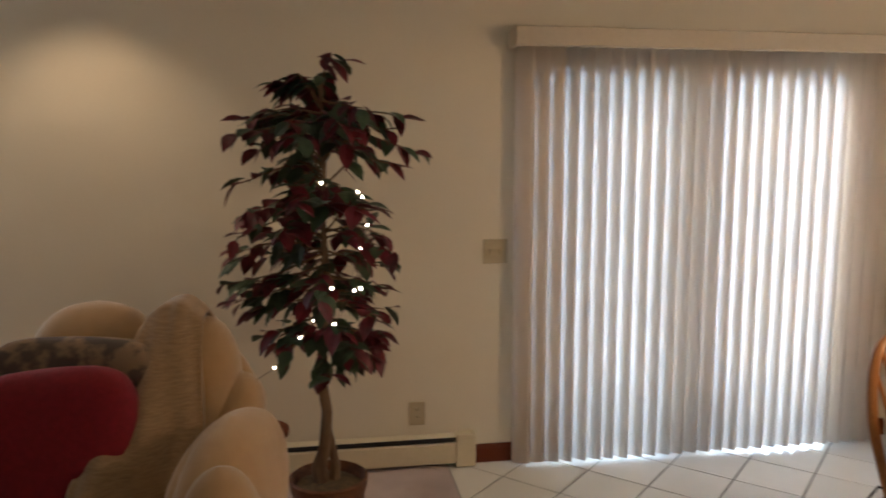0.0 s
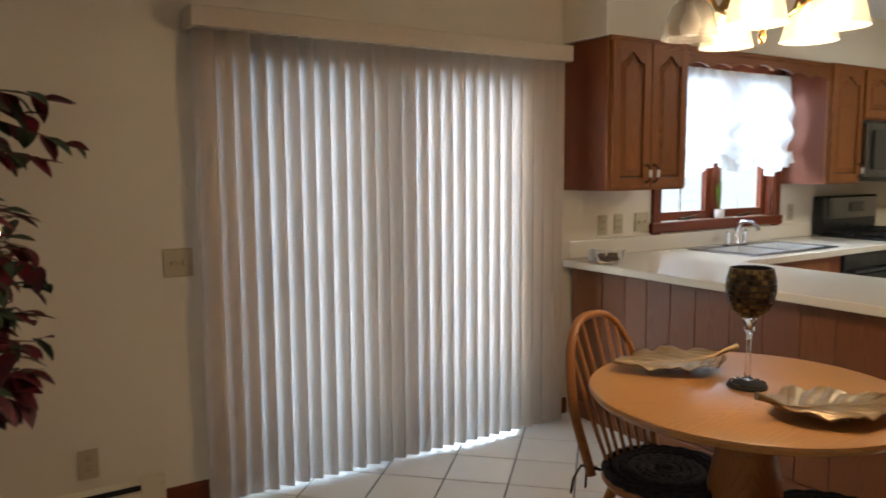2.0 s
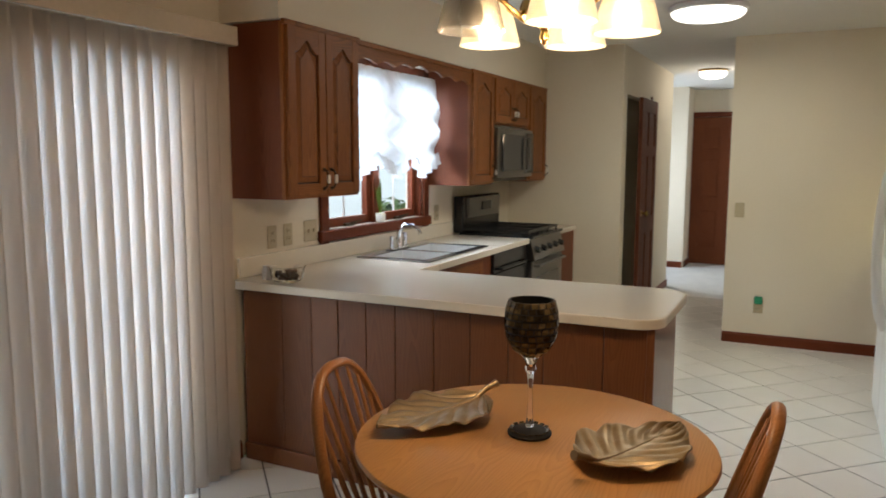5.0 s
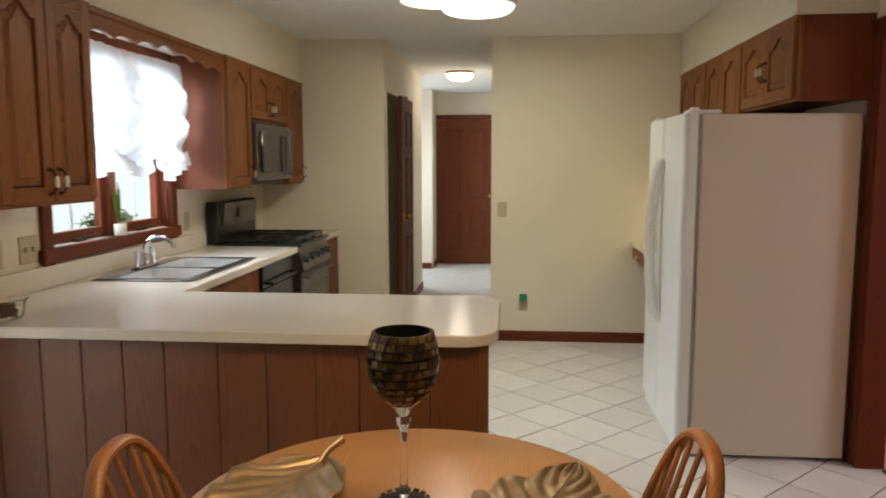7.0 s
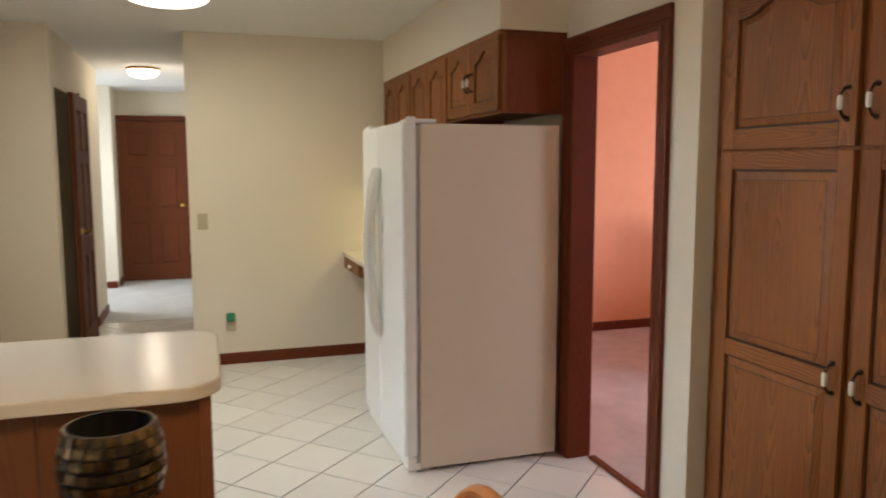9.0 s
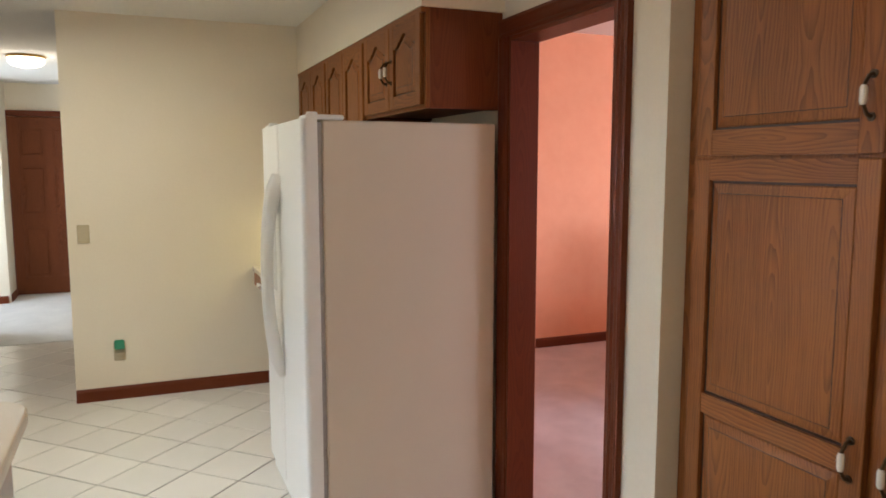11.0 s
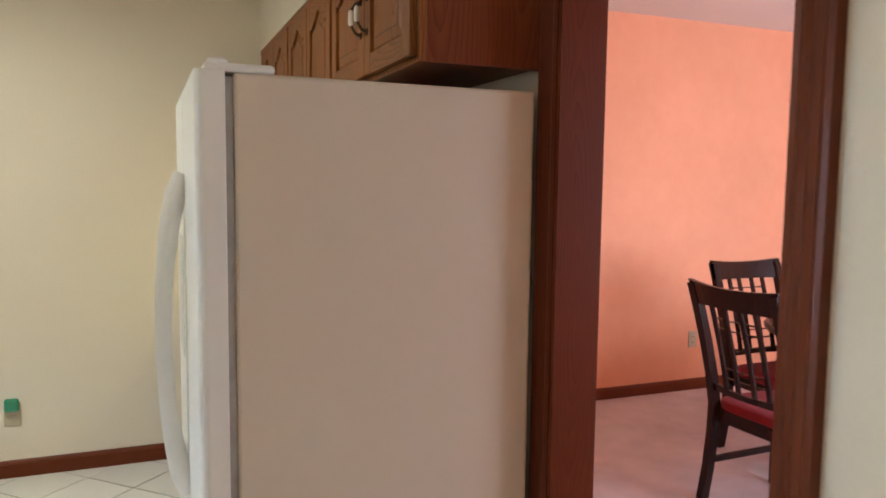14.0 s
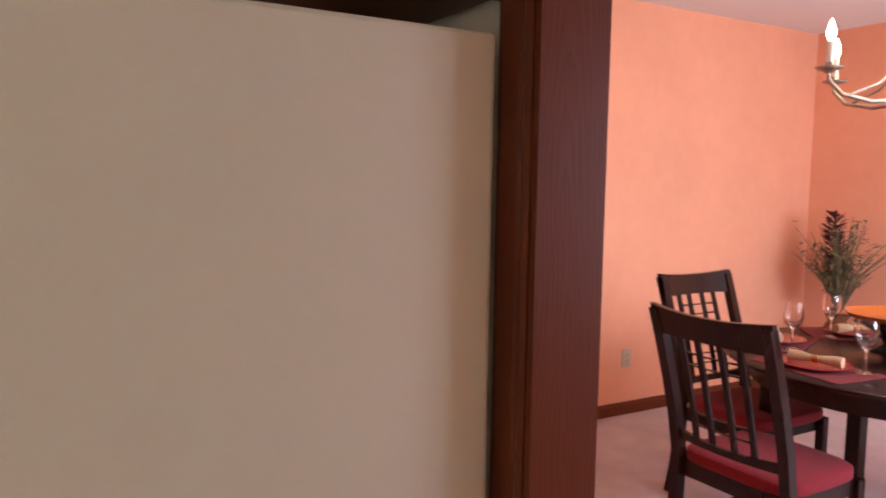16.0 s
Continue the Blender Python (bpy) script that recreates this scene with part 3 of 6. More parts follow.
def cabinet(name, x, y, z, w, d, h, rz, doors, label, group="", rise=0.055, pulls="low", handle=True, splits=(), bottom_gap=0.0):
    """A wall or tall cabinet; local x along the front, y into the depth, front of the frame at y = 0. doors: widths' shares."""
    c = thing(name, x, y, z, rz, label, "cabinet", group)
    m = Mesh()
    m.box(0, 0.019, 0, 0.018, d, h, mat=1)
    m.box(w - 0.018, 0.019, 0, w, d, h, mat=1)
    m.box(0.018, 0.019, 0.01, w - 0.018, d, 0.028, mat=1)
    m.box(0.018, 0.019, h - 0.018, w - 0.018, d, h, mat=1)
    m.box(0.018, d - 0.008, 0.028, w - 0.018, d, h - 0.018, mat=1)
    m.box(0, 0, 0, 0.032, 0.019, h, bevel=0.002)
    m.box(w - 0.032, 0, 0, w, 0.019, h, bevel=0.002)
    m.box(0.032, 0.0006, 0, w - 0.032, 0.0185, 0.04)
    m.box(0.032, 0.0006, h - 0.04, w - 0.032, 0.0185, h)
    part("body", m, [OAK, OAKEND], c)
    n = doors
    gap = 0.006
    dw = (w - 0.03 - gap * (n - 1)) / n
    dh = h - 0.03
    shape = door_mesh(dw, dh, [0] * len(splits) + [rise], splits)
    for k in range(n):
        dd = part("door", shape, [OAK, GLAZE, OAKX], c, loc=pose(0.015 + k * (dw + gap), -0.0205, 0.015))
        if handle:
            if n == 2:
                px = dw - 0.028 if k == 0 else 0.028
            else:
                px = dw - 0.028
            pull(dd, px, 0.075 if pulls == "low" else dh * 0.45)
    return c


cabinet("wall_cabinet", 2.96, 3.09, 1.30, 0.61, 0.338, 0.80, 0, 2, "stained oak wall cabinet with two cathedral doors", "wall cabinets by the window")
cabinet("wall_cabinet", 5.01, 3.09, 1.30, 0.41, 0.338, 0.80, 0, 1, "narrow stained oak wall cabinet beside the window", "wall cabinets by the window")
cabinet("wall_cabinet", 5.42, 3.09, 1.745, 0.77, 0.338, 0.355, 0, 2, "short stained oak cabinet over the microwave", "wall cabinets by the window", rise=0.04)
cabinet("wall_cabinet", 6.192, 3.09, 1.30, 0.444, 0.338, 0.80, 0, 1, "narrow stained oak wall cabinet in the corner", "wall cabinets by the window")
cabinet("wall_cabinet", 5.075, 0.043, 1.742, 0.80, 0.338, 0.392, 180, 2, "short stained oak cabinet over the refrigerator", "wall cabinets over the desk", rise=0.05, pulls="mid")
cabinet("wall_cabinet", 5.86, 0.043, 1.40, 0.783, 0.338, 0.734, 180, 2, "stained oak wall cabinet over the desk", "wall cabinets over the desk", rise=0.05)
cabinet("wall_cabinet", 6.635, 0.043, 1.40, 0.773, 0.338, 0.734, 180, 2, "stained oak wall cabinet against the end wall", "wall cabinets over the desk", rise=0.05)
# pantry: two tall doors under two shorter ones
pantry = thing("pantry_cabinet", 3.235, -0.38, 0.0, 180, "tall stained oak pantry with four raised panel doors", "cabinet")
m = Mesh()
W = 1.30
m.box(0, 0.019, 0, 0.018, 0.55, 2.15, mat=1)
m.box(W - 0.018, 0.019, 0, W, 0.55, 2.15, mat=1)
m.box(0.018, 0.54, 0, W - 0.018, 0.55, 2.15, mat=1)
for x0, x1 in ((0, 0.06), (W / 2 - 0.025, W / 2 + 0.025), (W - 0.06, W)):
    m.box(x0, 0, 0, x1, 0.019, 2.15, bevel=0.002)
for z0, z1 in ((0, 0.11), (1.505, 1.565), (2.10, 2.15)):
    m.box(0.06, 0.0008, z0, W / 2 - 0.025, 0.0185, z1)
    m.box(W / 2 + 0.025, 0.0008, z0, W - 0.06, 0.0185, z1)
part("body", m, [OAK, OAKEND], pantry)
dw = 0.575
low_shape = door_mesh(dw, 1.432, [0, 0], (0.735,), stile=0.058, rail=0.058)
top_shape = door_mesh(dw, 0.588, [0.07], (), stile=0.062, rail=0.07)
for k, x0 in enumerate((0.052, W / 2 + 0.012)):
    px = dw - 0.032 if k == 0 else 0.032
    d = part("door", low_shape, [OAK, GLAZE, OAKX], pantry, loc=pose(x0, -0.0205, 0.10))
    pull(d, px, 0.745)
    d = part("door", top_shape, [OAK, GLAZE, OAKX], pantry, loc=pose(x0, -0.0205, 1.542))
    pull(d, px, 0.125)

m = Mesh()
m.box(1.93, -0.949, 2.151, 3.239, -0.375, H - 0.001)
structure("soffit_pantry", m, WALL, "cream painted soffit over the pantry")

# scalloped board over the window, between the wall cabinets
m = Mesh()
low = []
n = 56
for k in range(n + 1):
    u = k / n
    low.append((3.572 + u * 1.436, 1.995 + 0.022 * abs(math.sin(u * math.pi * 7)) + 0.03 * (1 - abs(2 * u - 1)) ** 2))
m.prism([(3.572, 2.10)] + low + [(5.008, 2.10)], 3.092, 3.110, axis=1)
m.box(3.572, 3.08, 2.075, 5.008, 3.0915, 2.10, bevel=0.003)
one("valance_board", m, [OAKX], "scalloped stained oak valance board over the sink window", "valance")
# crown strip along the top of the cabinets
m = Mesh()
m.box(2.95, 3.068, 2.082, 3.571, 3.0895, 2.106, bevel=0.004)
m.box(5.009, 3.068, 2.082, 6.636, 3.0895, 2.106, bevel=0.004)
structure("trim_cabinet_top", m, OAKX, "stained oak trim strip under the soffit")
m = Mesh()
m.box(4.27, 0.0435, 2.112, 6.636, 0.064, 2.134, bevel=0.004)
structure("trim_cabinet_top_south", m, OAKX, "stained oak trim strip under the soffit")

# ---- base cabinets, counter and sink ----
def rounded(x0, y0, x1, y1, radii, n=8):
    """A rectangle's outline, with a radius for each corner, from (x0, y0) anticlockwise."""
    out = []
    cs = [(x0, y0, 180), (x1, y0, 270), (x1, y1, 0), (x0, y1, 90)]
    for (cx, cy, a0), r in zip(cs, radii):
        if r < 1e-5:
            out.append((cx, cy))
            continue
        ox = cx + (r if cx == x0 else -r)
        oy = cy + (r if cy == y0 else -r)
        for k in range(n + 1):
            a = radians(a0 + 90 * k / n)
            out.append((ox + r * math.cos(a), oy + r * math.sin(a)))
    return out


pen = thing("peninsula", 3.0, 2.4, 0, 0, "wood panelled peninsula with a cream laminate counter", "counter")
m = Mesh()
outline = rounded(2.945, 1.40, 3.68, 2.78, (0.12, 0.12, 0, 0))[:-1] + [(3.92, 2.78), (3.92, 3.428), (2.945, 3.428)]
m.prism([(x - 3.0, y - 2.4) for x, y in outline], 0.865, 0.905)
m.box(0.92, 0.38, 0.865, 1.80, 0.455, 0.905)
m.box(0.92, 0.955, 0.865, 1.80, 1.028, 0.905)
m.box(1.80, 0.38, 0.865, 2.415, 1.028, 0.905)
part("countertop", m, LAMINATE, pen, bevel=0.006)
m = Mesh()
m.box(0.0, 1.008, 0.906, 2.415, 1.028, 1.005, bevel=0.004)
part("backsplash", m, LAMINATE, pen)
m = Mesh()
m.box(0.03, -0.934, 0.0, 0.61, 0.36, 0.864)
m.box(0.61, 0.44, 0.10, 1.755, 1.02, 0.60)
m.box(0.61, 0.44, 0.60, 0.93, 1.02, 0.864)
m.box(0.93, 0.42, 0.60, 1.755, 0.44, 0.864)
part("body", m, [OAKEND], pen)
# upright boards of the panelled face
xs = 1.436
random.seed(4)
while xs < 3.39:
    w = random.choice((0.15, 0.19, 0.24, 0.17))
    e = min(xs + w, 3.40)
    m = Mesh()
    m.box(0, 0, 0, 0.022, e - xs - 0.003, 0.775, bevel=0.0025)
    part("plank", m, PANELW, pen, loc=pose(0.006, xs - 2.4, 0.088))
    xs = e
m = Mesh()
m.box(-0.008, -0.966, 0.0, 0.029, 1.0, 0.086, bevel=0.006)
m.box(-0.004, -0.969, 0.088, 0.03, -0.939, 0.864, bevel=0.004)
part("base_moulding", m, PANELW, pen)
m = Mesh()
m.box(0.031, -0.951, 0.0, 0.61, -0.9345, 0.864, bevel=0.003)
part("end_panel", m, PANELW, pen)

m = Mesh()
m.box(5.445 + 0.745, 2.80, 0.0, 6.63, 3.42, 0.864)
one("base_cabinet", m, OAKEND, "stained oak base cabinet beside the range", "cabinet")
m = Mesh()
m.box(6.197, 2.785, 0.8645, 6.637, 3.428, 0.905, bevel=0.006)
one("counter_end", m, LAMINATE, "short cream laminate counter beside the range", "counter")

# sink: rim and two bowls
sink = thing("sink", 4.36, 3.09, 0.905, 0, "stainless steel double bowl sink set in the counter", "sink")
m = Mesh()
def bowl(x0, x1):
    y0, y1 = -0.19, 0.17
    m.prism([(x0, y0), (x0 + 0.002, y0), (x0 + 0.002, y1), (x0, y1)], -0.17, 0.004)
    m.box(x0, y0, -0.17, x0 + 0.003, y1, 0.004)
    m.box(x1 - 0.003, y0, -0.17, x1, y1, 0.004)
    m.box(x0, y0, -0.17, x1, y0 + 0.003, 0.004)
    m.box(x0, y1 - 0.003, -0.17, x1, y1, 0.004)
    m.box(x0, y0, -0.173, x1, y1, -0.17)
    m.lathe([(0.035, -0.1695), (0.03, -0.168), (0.0, -0.168)], (x0 + x1) / 2, -0.02, 16)
bowl(-0.38, -0.02)
bowl(0.02, 0.38)
part("basin", m, SINKSTEEL, sink)
m = Mesh()
m.box(-0.425, -0.245, 0.001, 0.425, -0.19, 0.008, bevel=0.003)
m.box(-0.425, 0.17, 0.001, 0.425, 0.255, 0.008, bevel=0.003)
m.box(-0.425, -0.19, 0.001, -0.38, 0.17, 0.008)
m.box(0.38, -0.19, 0.001, 0.425, 0.17, 0.008)
m.box(-0.02, -0.19, -0.02, 0.02, 0.17, 0.006)
part("rim", m, SINKRIM, sink)
faucet = thing("faucet", 4.36, 3.30, 0.914, 0, "chrome single lever kitchen faucet with a curved spout", "faucet")
m = Mesh()
m.box(-0.11, -0.028, 0, 0.11, 0.028, 0.012, bevel=0.005)
m.lathe([(0.026, 0.012), (0.024, 0.05), (0.02, 0.07), (0.0, 0.075)], -0.0, 0, 16)
m.tube([(0, 0, 0.06), (0, -0.01, 0.12), (0, -0.05, 0.155), (0, -0.11, 0.155), (0, -0.155, 0.125), (0, -0.16, 0.10)], [0.015, 0.014, 0.013, 0.013, 0.013, 0.014], seg=12)
m.lathe([(0.016, 0.012), (0.015, 0.05), (0.018, 0.055), (0.018, 0.09), (0.0, 0.1)], 0.085, 0, 14)
m.lathe([(0.014, 0.012), (0.013, 0.07), (0.016, 0.075), (0.016, 0.085), (0.0, 0.088)], -0.085, 0, 14)
part("spout", m, CHROME, faucet, smooth=True)
m = Mesh()
m.tube([(0, 0, 0.075), (0.01, 0.005, 0.10), (0.05, 0.01, 0.13)], [0.012, 0.009, 0.007], seg=10)
part("lever", m, CHROME, faucet, smooth=True)

# dishwasher and cabinet doors under the counter
dish = thing("dishwasher", 5.09, 2.80, 0, 0, "black dishwasher under the counter", "dishwasher")
m = Mesh()
m.box(-0.325, 0.03, 0.10, 0.325, 0.6, 0.862)
m.box(-0.325, 0.0, 0.10, 0.325, 0.03, 0.72, bevel=0.005)
m.box(-0.325, 0.0, 0.725, 0.325, 0.03, 0.862, bevel=0.005)
part("body", m, BLACK, dish)
m = Mesh()
m.tube([(-0.25, -0.002, 0.75), (-0.25, -0.03, 0.75), (0.25, -0.03, 0.75), (0.25, -0.002, 0.75)], 0.009)
part("handle", m, BLACK, dish, smooth=True)
shape = door_mesh(0.42, 0.70, [0.0])
sb = thing("sink_cabinet", 3.68, 2.822, 0.10, 0, "stained oak sink base cabinet with two doors", "cabinet")
for k in range(2):
    dd = part("door", shape, [OAK, GLAZE, OAKX], sb, loc=pose(0.10 + 0.43 * k, -0.004, 0.03))
    pull(dd, 0.39 if k == 0 else 0.03, 0.62)

# ---- range and microwave ----
rg = thing("range", 5.81, 3.10, 0, 0, "stainless and black gas range with cast iron grates", "range")
m = Mesh()
m.box(-0.375, -0.29, 0.03, 0.375, 0.30, 0.895)
m.box(-0.377, -0.335, 0.895, 0.377, 0.27, 0.915, bevel=0.005)
part("body", m, BLACK, rg)
m = Mesh()
m.box(-0.372, -0.335, 0.26, 0.372, -0.291, 0.72, bevel=0.008)
m.box(-0.28, -0.338, 0.36, 0.28, -0.334, 0.60, mat=1)
m.box(-0.372, -0.335, 0.05, 0.372, -0.291, 0.245, bevel=0.008)
part("door", m, [STEEL, DARKGLASS], rg)
for z in (0.69, 0.21):
    m = Mesh()
    m.tube([(-0.33, -0.335, z), (-0.33, -0.372, z), (0.33, -0.372, z), (0.33, -0.335, z)], 0.010, seg=10)
    part("handle", m, STEEL, rg, smooth=True)
m = Mesh()
m.prism([(-0.355, 0.735), (-0.29, 0.735), (-0.29, 0.893), (-0.315, 0.893)], -0.374, 0.374, axis=0)
part("control_panel", m, STEEL, rg)
for k in range(5):
    x = -0.29 + k * 0.145
    m = Mesh()
    m.tube([(x, -0.325, 0.815), (x, -0.362, 0.806), (x, -0.368, 0.805)], [0.024, 0.021, 0.017], seg=14)
    part("knob", m, BLACK, rg, smooth=True)
m = Mesh()
for x0 in (-0.355, -0.115, 0.125):
    w = 0.23
    for y in (-0.29, -0.02, 0.23):
        m.box(x0, y - 0.006, 0.935, x0 + w, y + 0.006, 0.953)
    for x in (x0, x0 + w / 2 - 0.005, x0 + w - 0.011):
        m.box(x, -0.29, 0.937, x + 0.011, 0.23, 0.951)
    for x in (x0, x0 + w - 0.011):
        for y in (-0.29, 0.22):
            m.box(x, y, 0.914, x + 0.011, y + 0.011, 0.94)
    for y in (-0.16, 0.11):
        m.lathe([(0.05, 0.914), (0.045, 0.928), (0.0, 0.93)], x0 + w / 2, y, 16)
part("grate", m, BLACK, rg)
m = Mesh()
m.box(-0.377, 0.235, 0.915, 0.377, 0.318, 1.20, bevel=0.012)
m.prism([(0.225, 1.03), (0.235, 1.03), (0.235, 1.185), (0.21, 1.185)], -0.30, 0.33, axis=0, mat=1)
m.box(-0.06, 0.203, 1.08, 0.12, 0.224, 1.15, mat=2)
part("backguard", m, [BLACK, STEEL, DARKGLASS], rg)
mw = thing("microwave", 5.81, 3.09, 1.315, 0, "stainless over-the-range microwave with a dark window", "microwave")
m = Mesh()
m.box(-0.38, 0.0, 0, 0.378, 0.335, 0.428, bevel=0.004)
part("body", m, BLACK, mw)
m = Mesh()
front = [(-0.38, 0.0), (-0.38, -0.045), (-0.2, -0.056), (0.0, -0.06), (0.2, -0.056), (0.378, -0.045), (0.378, 0.0)]
m.prism(front, 0.03, 0.405)
part("door", m, STEEL, mw, bevel=0.004)
m = Mesh()
m.box(-0.32, -0.066, 0.08, 0.12, -0.05, 0.36, bevel=0.006)
m.box(0.2, -0.062, 0.06, 0.36, -0.05, 0.38, bevel=0.004)
part("window", m, DARKGLASS, mw)
m = Mesh()
m.tube([(0.165, -0.055, 0.06), (0.165, -0.095, 0.09), (0.165, -0.10, 0.21), (0.165, -0.095, 0.33), (0.165, -0.055, 0.36)], 0.010, seg=10)
part("handle", m, STEEL, mw, smooth=True)

# ---- refrigerator ----
fr = thing("refrigerator", 4.25, -0.235, 0, 0, "white side-by-side refrigerator with bow handles", "refrigerator")
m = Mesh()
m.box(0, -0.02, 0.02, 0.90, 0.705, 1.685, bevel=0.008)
part("cabinet_body", m, FRIDGESHADED, fr)
m = Mesh()
m.box(0.005, 0.705, 0.05, 0.895, 0.722, 1.676)
m.box(0.02, 0.66, 0.0, 0.88, 0.715, 0.10)
part("gasket", m, GASKET, fr)
for x0, x1 in ((0.001, 0.485), (0.491, 0.899)):
    m = Mesh()
    m.prism(rounded(x0, 0.722, x1, 0.785, (0.002, 0.002, 0.022, 0.022), 5), 0.09, 1.69)
    d = part("door", m, FRIDGEDOOR, fr, bevel=0.004)
    hx = 0.455 if x0 < 0.1 else 0.521
    m = Mesh()
    pts = []
    for k in range(17):
        u = k / 16
        z = 0.60 + u * 0.87
        bow = math.sin(math.pi * u) ** 0.55
        pts.append((hx, 0.782 + 0.062 * bow, z))
    m.tube(pts, [0.017 + 0.006 * (1 - math.sin(math.pi * k / 16)) for k in range(17)], seg=10, flat=1.3)
    part("handle", m, FRIDGEDOOR, d, smooth=True)
m = Mesh()
m.prism(rounded(0.58, 0.775, 0.82, 0.7865, (0.002,) * 4, 3), 0.95, 1.30)
part("dispenser", m, material("dispenser_grey", (0.62, 0.61, 0.58), 0.4), fr)
for hx0, hx1, px in ((0.0, 0.10, 0.035), (0.80, 0.898, 0.865)):
    m = Mesh()
    m.box(hx0 + 0.012, 0.615, 1.686, hx1 + 0.03, 0.765, 1.706, bevel=0.008)
    m.lathe([(0.022, 1.69), (0.022, 1.712), (0.018, 1.716), (0.0, 1.716)], px, 0.735, 14)
    part("hinge_cover", m, FRIDGEDOOR, fr)
m = Mesh()
m.box(0.01, 0.70, 0.012, 0.89, 0.765, 0.082, bevel=0.004)
part("kick_grille", m, FRIDGEDOOR, fr)
for x in (0.06, 0.84):
    for y in (0.08, 0.62):
        m = Mesh()
        m.lathe([(0.02, 0.0), (0.02, 0.03)], x, y, 10)
        part("foot", m, BLACK, fr)

# desk by the end wall
dk = thing("built_in_desk", 5.9, 0.05, 0, 0, "built-in desk with a wooden drawer under the counter", "desk")
m = Mesh()
m.box(-0.70, -0.345, 0.795, 0.735, 0.355, 0.83, bevel=0.006)
part("top", m, LAMINATE, dk)
m = Mesh()
m.box(-0.69, -0.34, 0.70, 0.733, 0.33, 0.794)
m.box(-0.69, -0.34, 0.0, -0.60, 0.30, 0.70)
part("body", m, OAKEND, dk)
m = Mesh()
m.box(0.15, 0.331, 0.705, 0.70, 0.35, 0.788, bevel=0.004)
part("drawer", m, OAKX, dk)
m = Mesh()
m.lathe([(0.0, 0), (0.014, 0.004), (0.016, 0.012), (0.008, 0.02), (0.007, 0.03)], 0, 0, 12)
part("knob", m, PORCELAIN, dk, smooth=True, loc=pose(0.42, 0.378, 0.745, 90))

# ---- sink window ----
win = tagged(new("window_1"), "dark stained casement window over the sink", "window", kind="structure")
win.matrix_basis = pose(4.345, 3.43, 1.55)
m = Mesh()
for x0, x1, z0, z1 in ((-0.66, -0.585, -0.55, 0.545), (0.585, 0.66, -0.55, 0.545), (-0.66, 0.66, 0.48, 0.555)):
    m.box(x0, -0.022, z0, x1, -0.001, z1, bevel=0.005)
m.box(-0.68, -0.035, -0.535, 0.68, -0.001, -0.47, bevel=0.008)
for x in (-0.585, 0.57):
    m.box(x, 0.0, -0.47, x + 0.015, 0.11, 0.48)
m.box(-0.585, 0.0, -0.485, 0.585, 0.11, -0.47)
m.box(-0.585, 0.0, 0.465, 0.585, 0.11, 0.48)
m.box(-0.035, 0.02, -0.47, 0.035, 0.11, 0.465, bevel=0.004)
part("frame", m, TRIM, win)
for x0, x1 in ((-0.57, -0.035), (0.035, 0.57)):
    m = Mesh()
    m.box(x0, 0.045, -0.468, x0 + 0.045, 0.085, 0.463, bevel=0.004)
    m.box(x1 - 0.045, 0.045, -0.468, x1, 0.085, 0.463, bevel=0.004)
    m.box(x0 + 0.045, 0.046, -0.468, x1 - 0.045, 0.084, -0.415)
    m.box(x0 + 0.045, 0.046, 0.415, x1 - 0.045, 0.084, 0.463)
    part("sash", m, TRIM, win)
    m = Mesh()
    c = (x0 + x1) / 2
    m.box(c - 0.05, 0.02, -0.47, c + 0.05, 0.044, -0.452, bevel=0.004)
    m.tube([(c, 0.02, -0.455), (c + 0.05, 0.0, -0.445), (c + 0.075, -0.005, -0.44)], 0.006)
    part("crank", m, ANTIQUE, win)
    m = Mesh()
    m.box(x0 + 0.04, 0.062, -0.42, x1 - 0.04, 0.066, 0.42)
    g = part("pane", m, PANE, win)
    g.visible_shadow = False
    m = Mesh()
    m.box(x0 + 0.045, 0.067, 0.0, x1 - 0.045, 0.077, 0.012)
    m.box(c - 0.006, 0.067, -0.415, c + 0.006, 0.077, 0.415)
    part("glazing_bar", m, WHITEPLASTIC, win)

# balloon curtain: gathered folds, looped up in swags
def lace(u, v):
    x = -0.60 + 1.20 * u
    swag = abs(math.sin(math.pi * (3 * u)))
    drop = 0.50 + 0.10 * swag - 0.02 * math.cos(9 * math.pi * u)
    z = -v * drop
    puff = 0.045 * math.sin(math.pi * min(1, v * 1.05)) * (0.5 + swag) + 0.036 * math.sin(math.pi * 6 * v + 2.6 * math.sin(3 * math.pi * u)) * (0.25 + v) * (0.35 + swag)
    fold = 0.010 * math.sin(70 * u) * (1 - 0.6 * v) + 0.008 * math.sin(143 * u + 5 * v)
    return (x * (1 + 0.02 * v), -0.03 - puff - fold, z)


m = Mesh()
m.grid(lace, 120, 44)
cur = thing("balloon_curtain", 4.345, 3.365, 2.035, 0, "white sheer balloon curtain gathered over the sink window", "curtain")
part("cloth", m, LACE, cur, smooth=True)
m = Mesh()
def ruffle(u, v):
    x = -0.60 + 1.20 * u
    swag = abs(math.sin(math.pi * (3 * u)))
    drop = 0.50 + 0.10 * swag - 0.02 * math.cos(9 * math.pi * u)
    return (x * 1.02, -0.05 - 0.018 * math.sin(95 * u) * (0.4 + v) - 0.01 * v, -drop + 0.02 - 0.085 * v)
m.grid(ruffle, 160, 5)
part("ruffle", m, LACE, cur, smooth=True)
m = Mesh()
m.tube([(-0.63, 0, 0.0), (0.63, 0, 0.0)], 0.009)
part("rod", m, BRASS, cur, smooth=True)

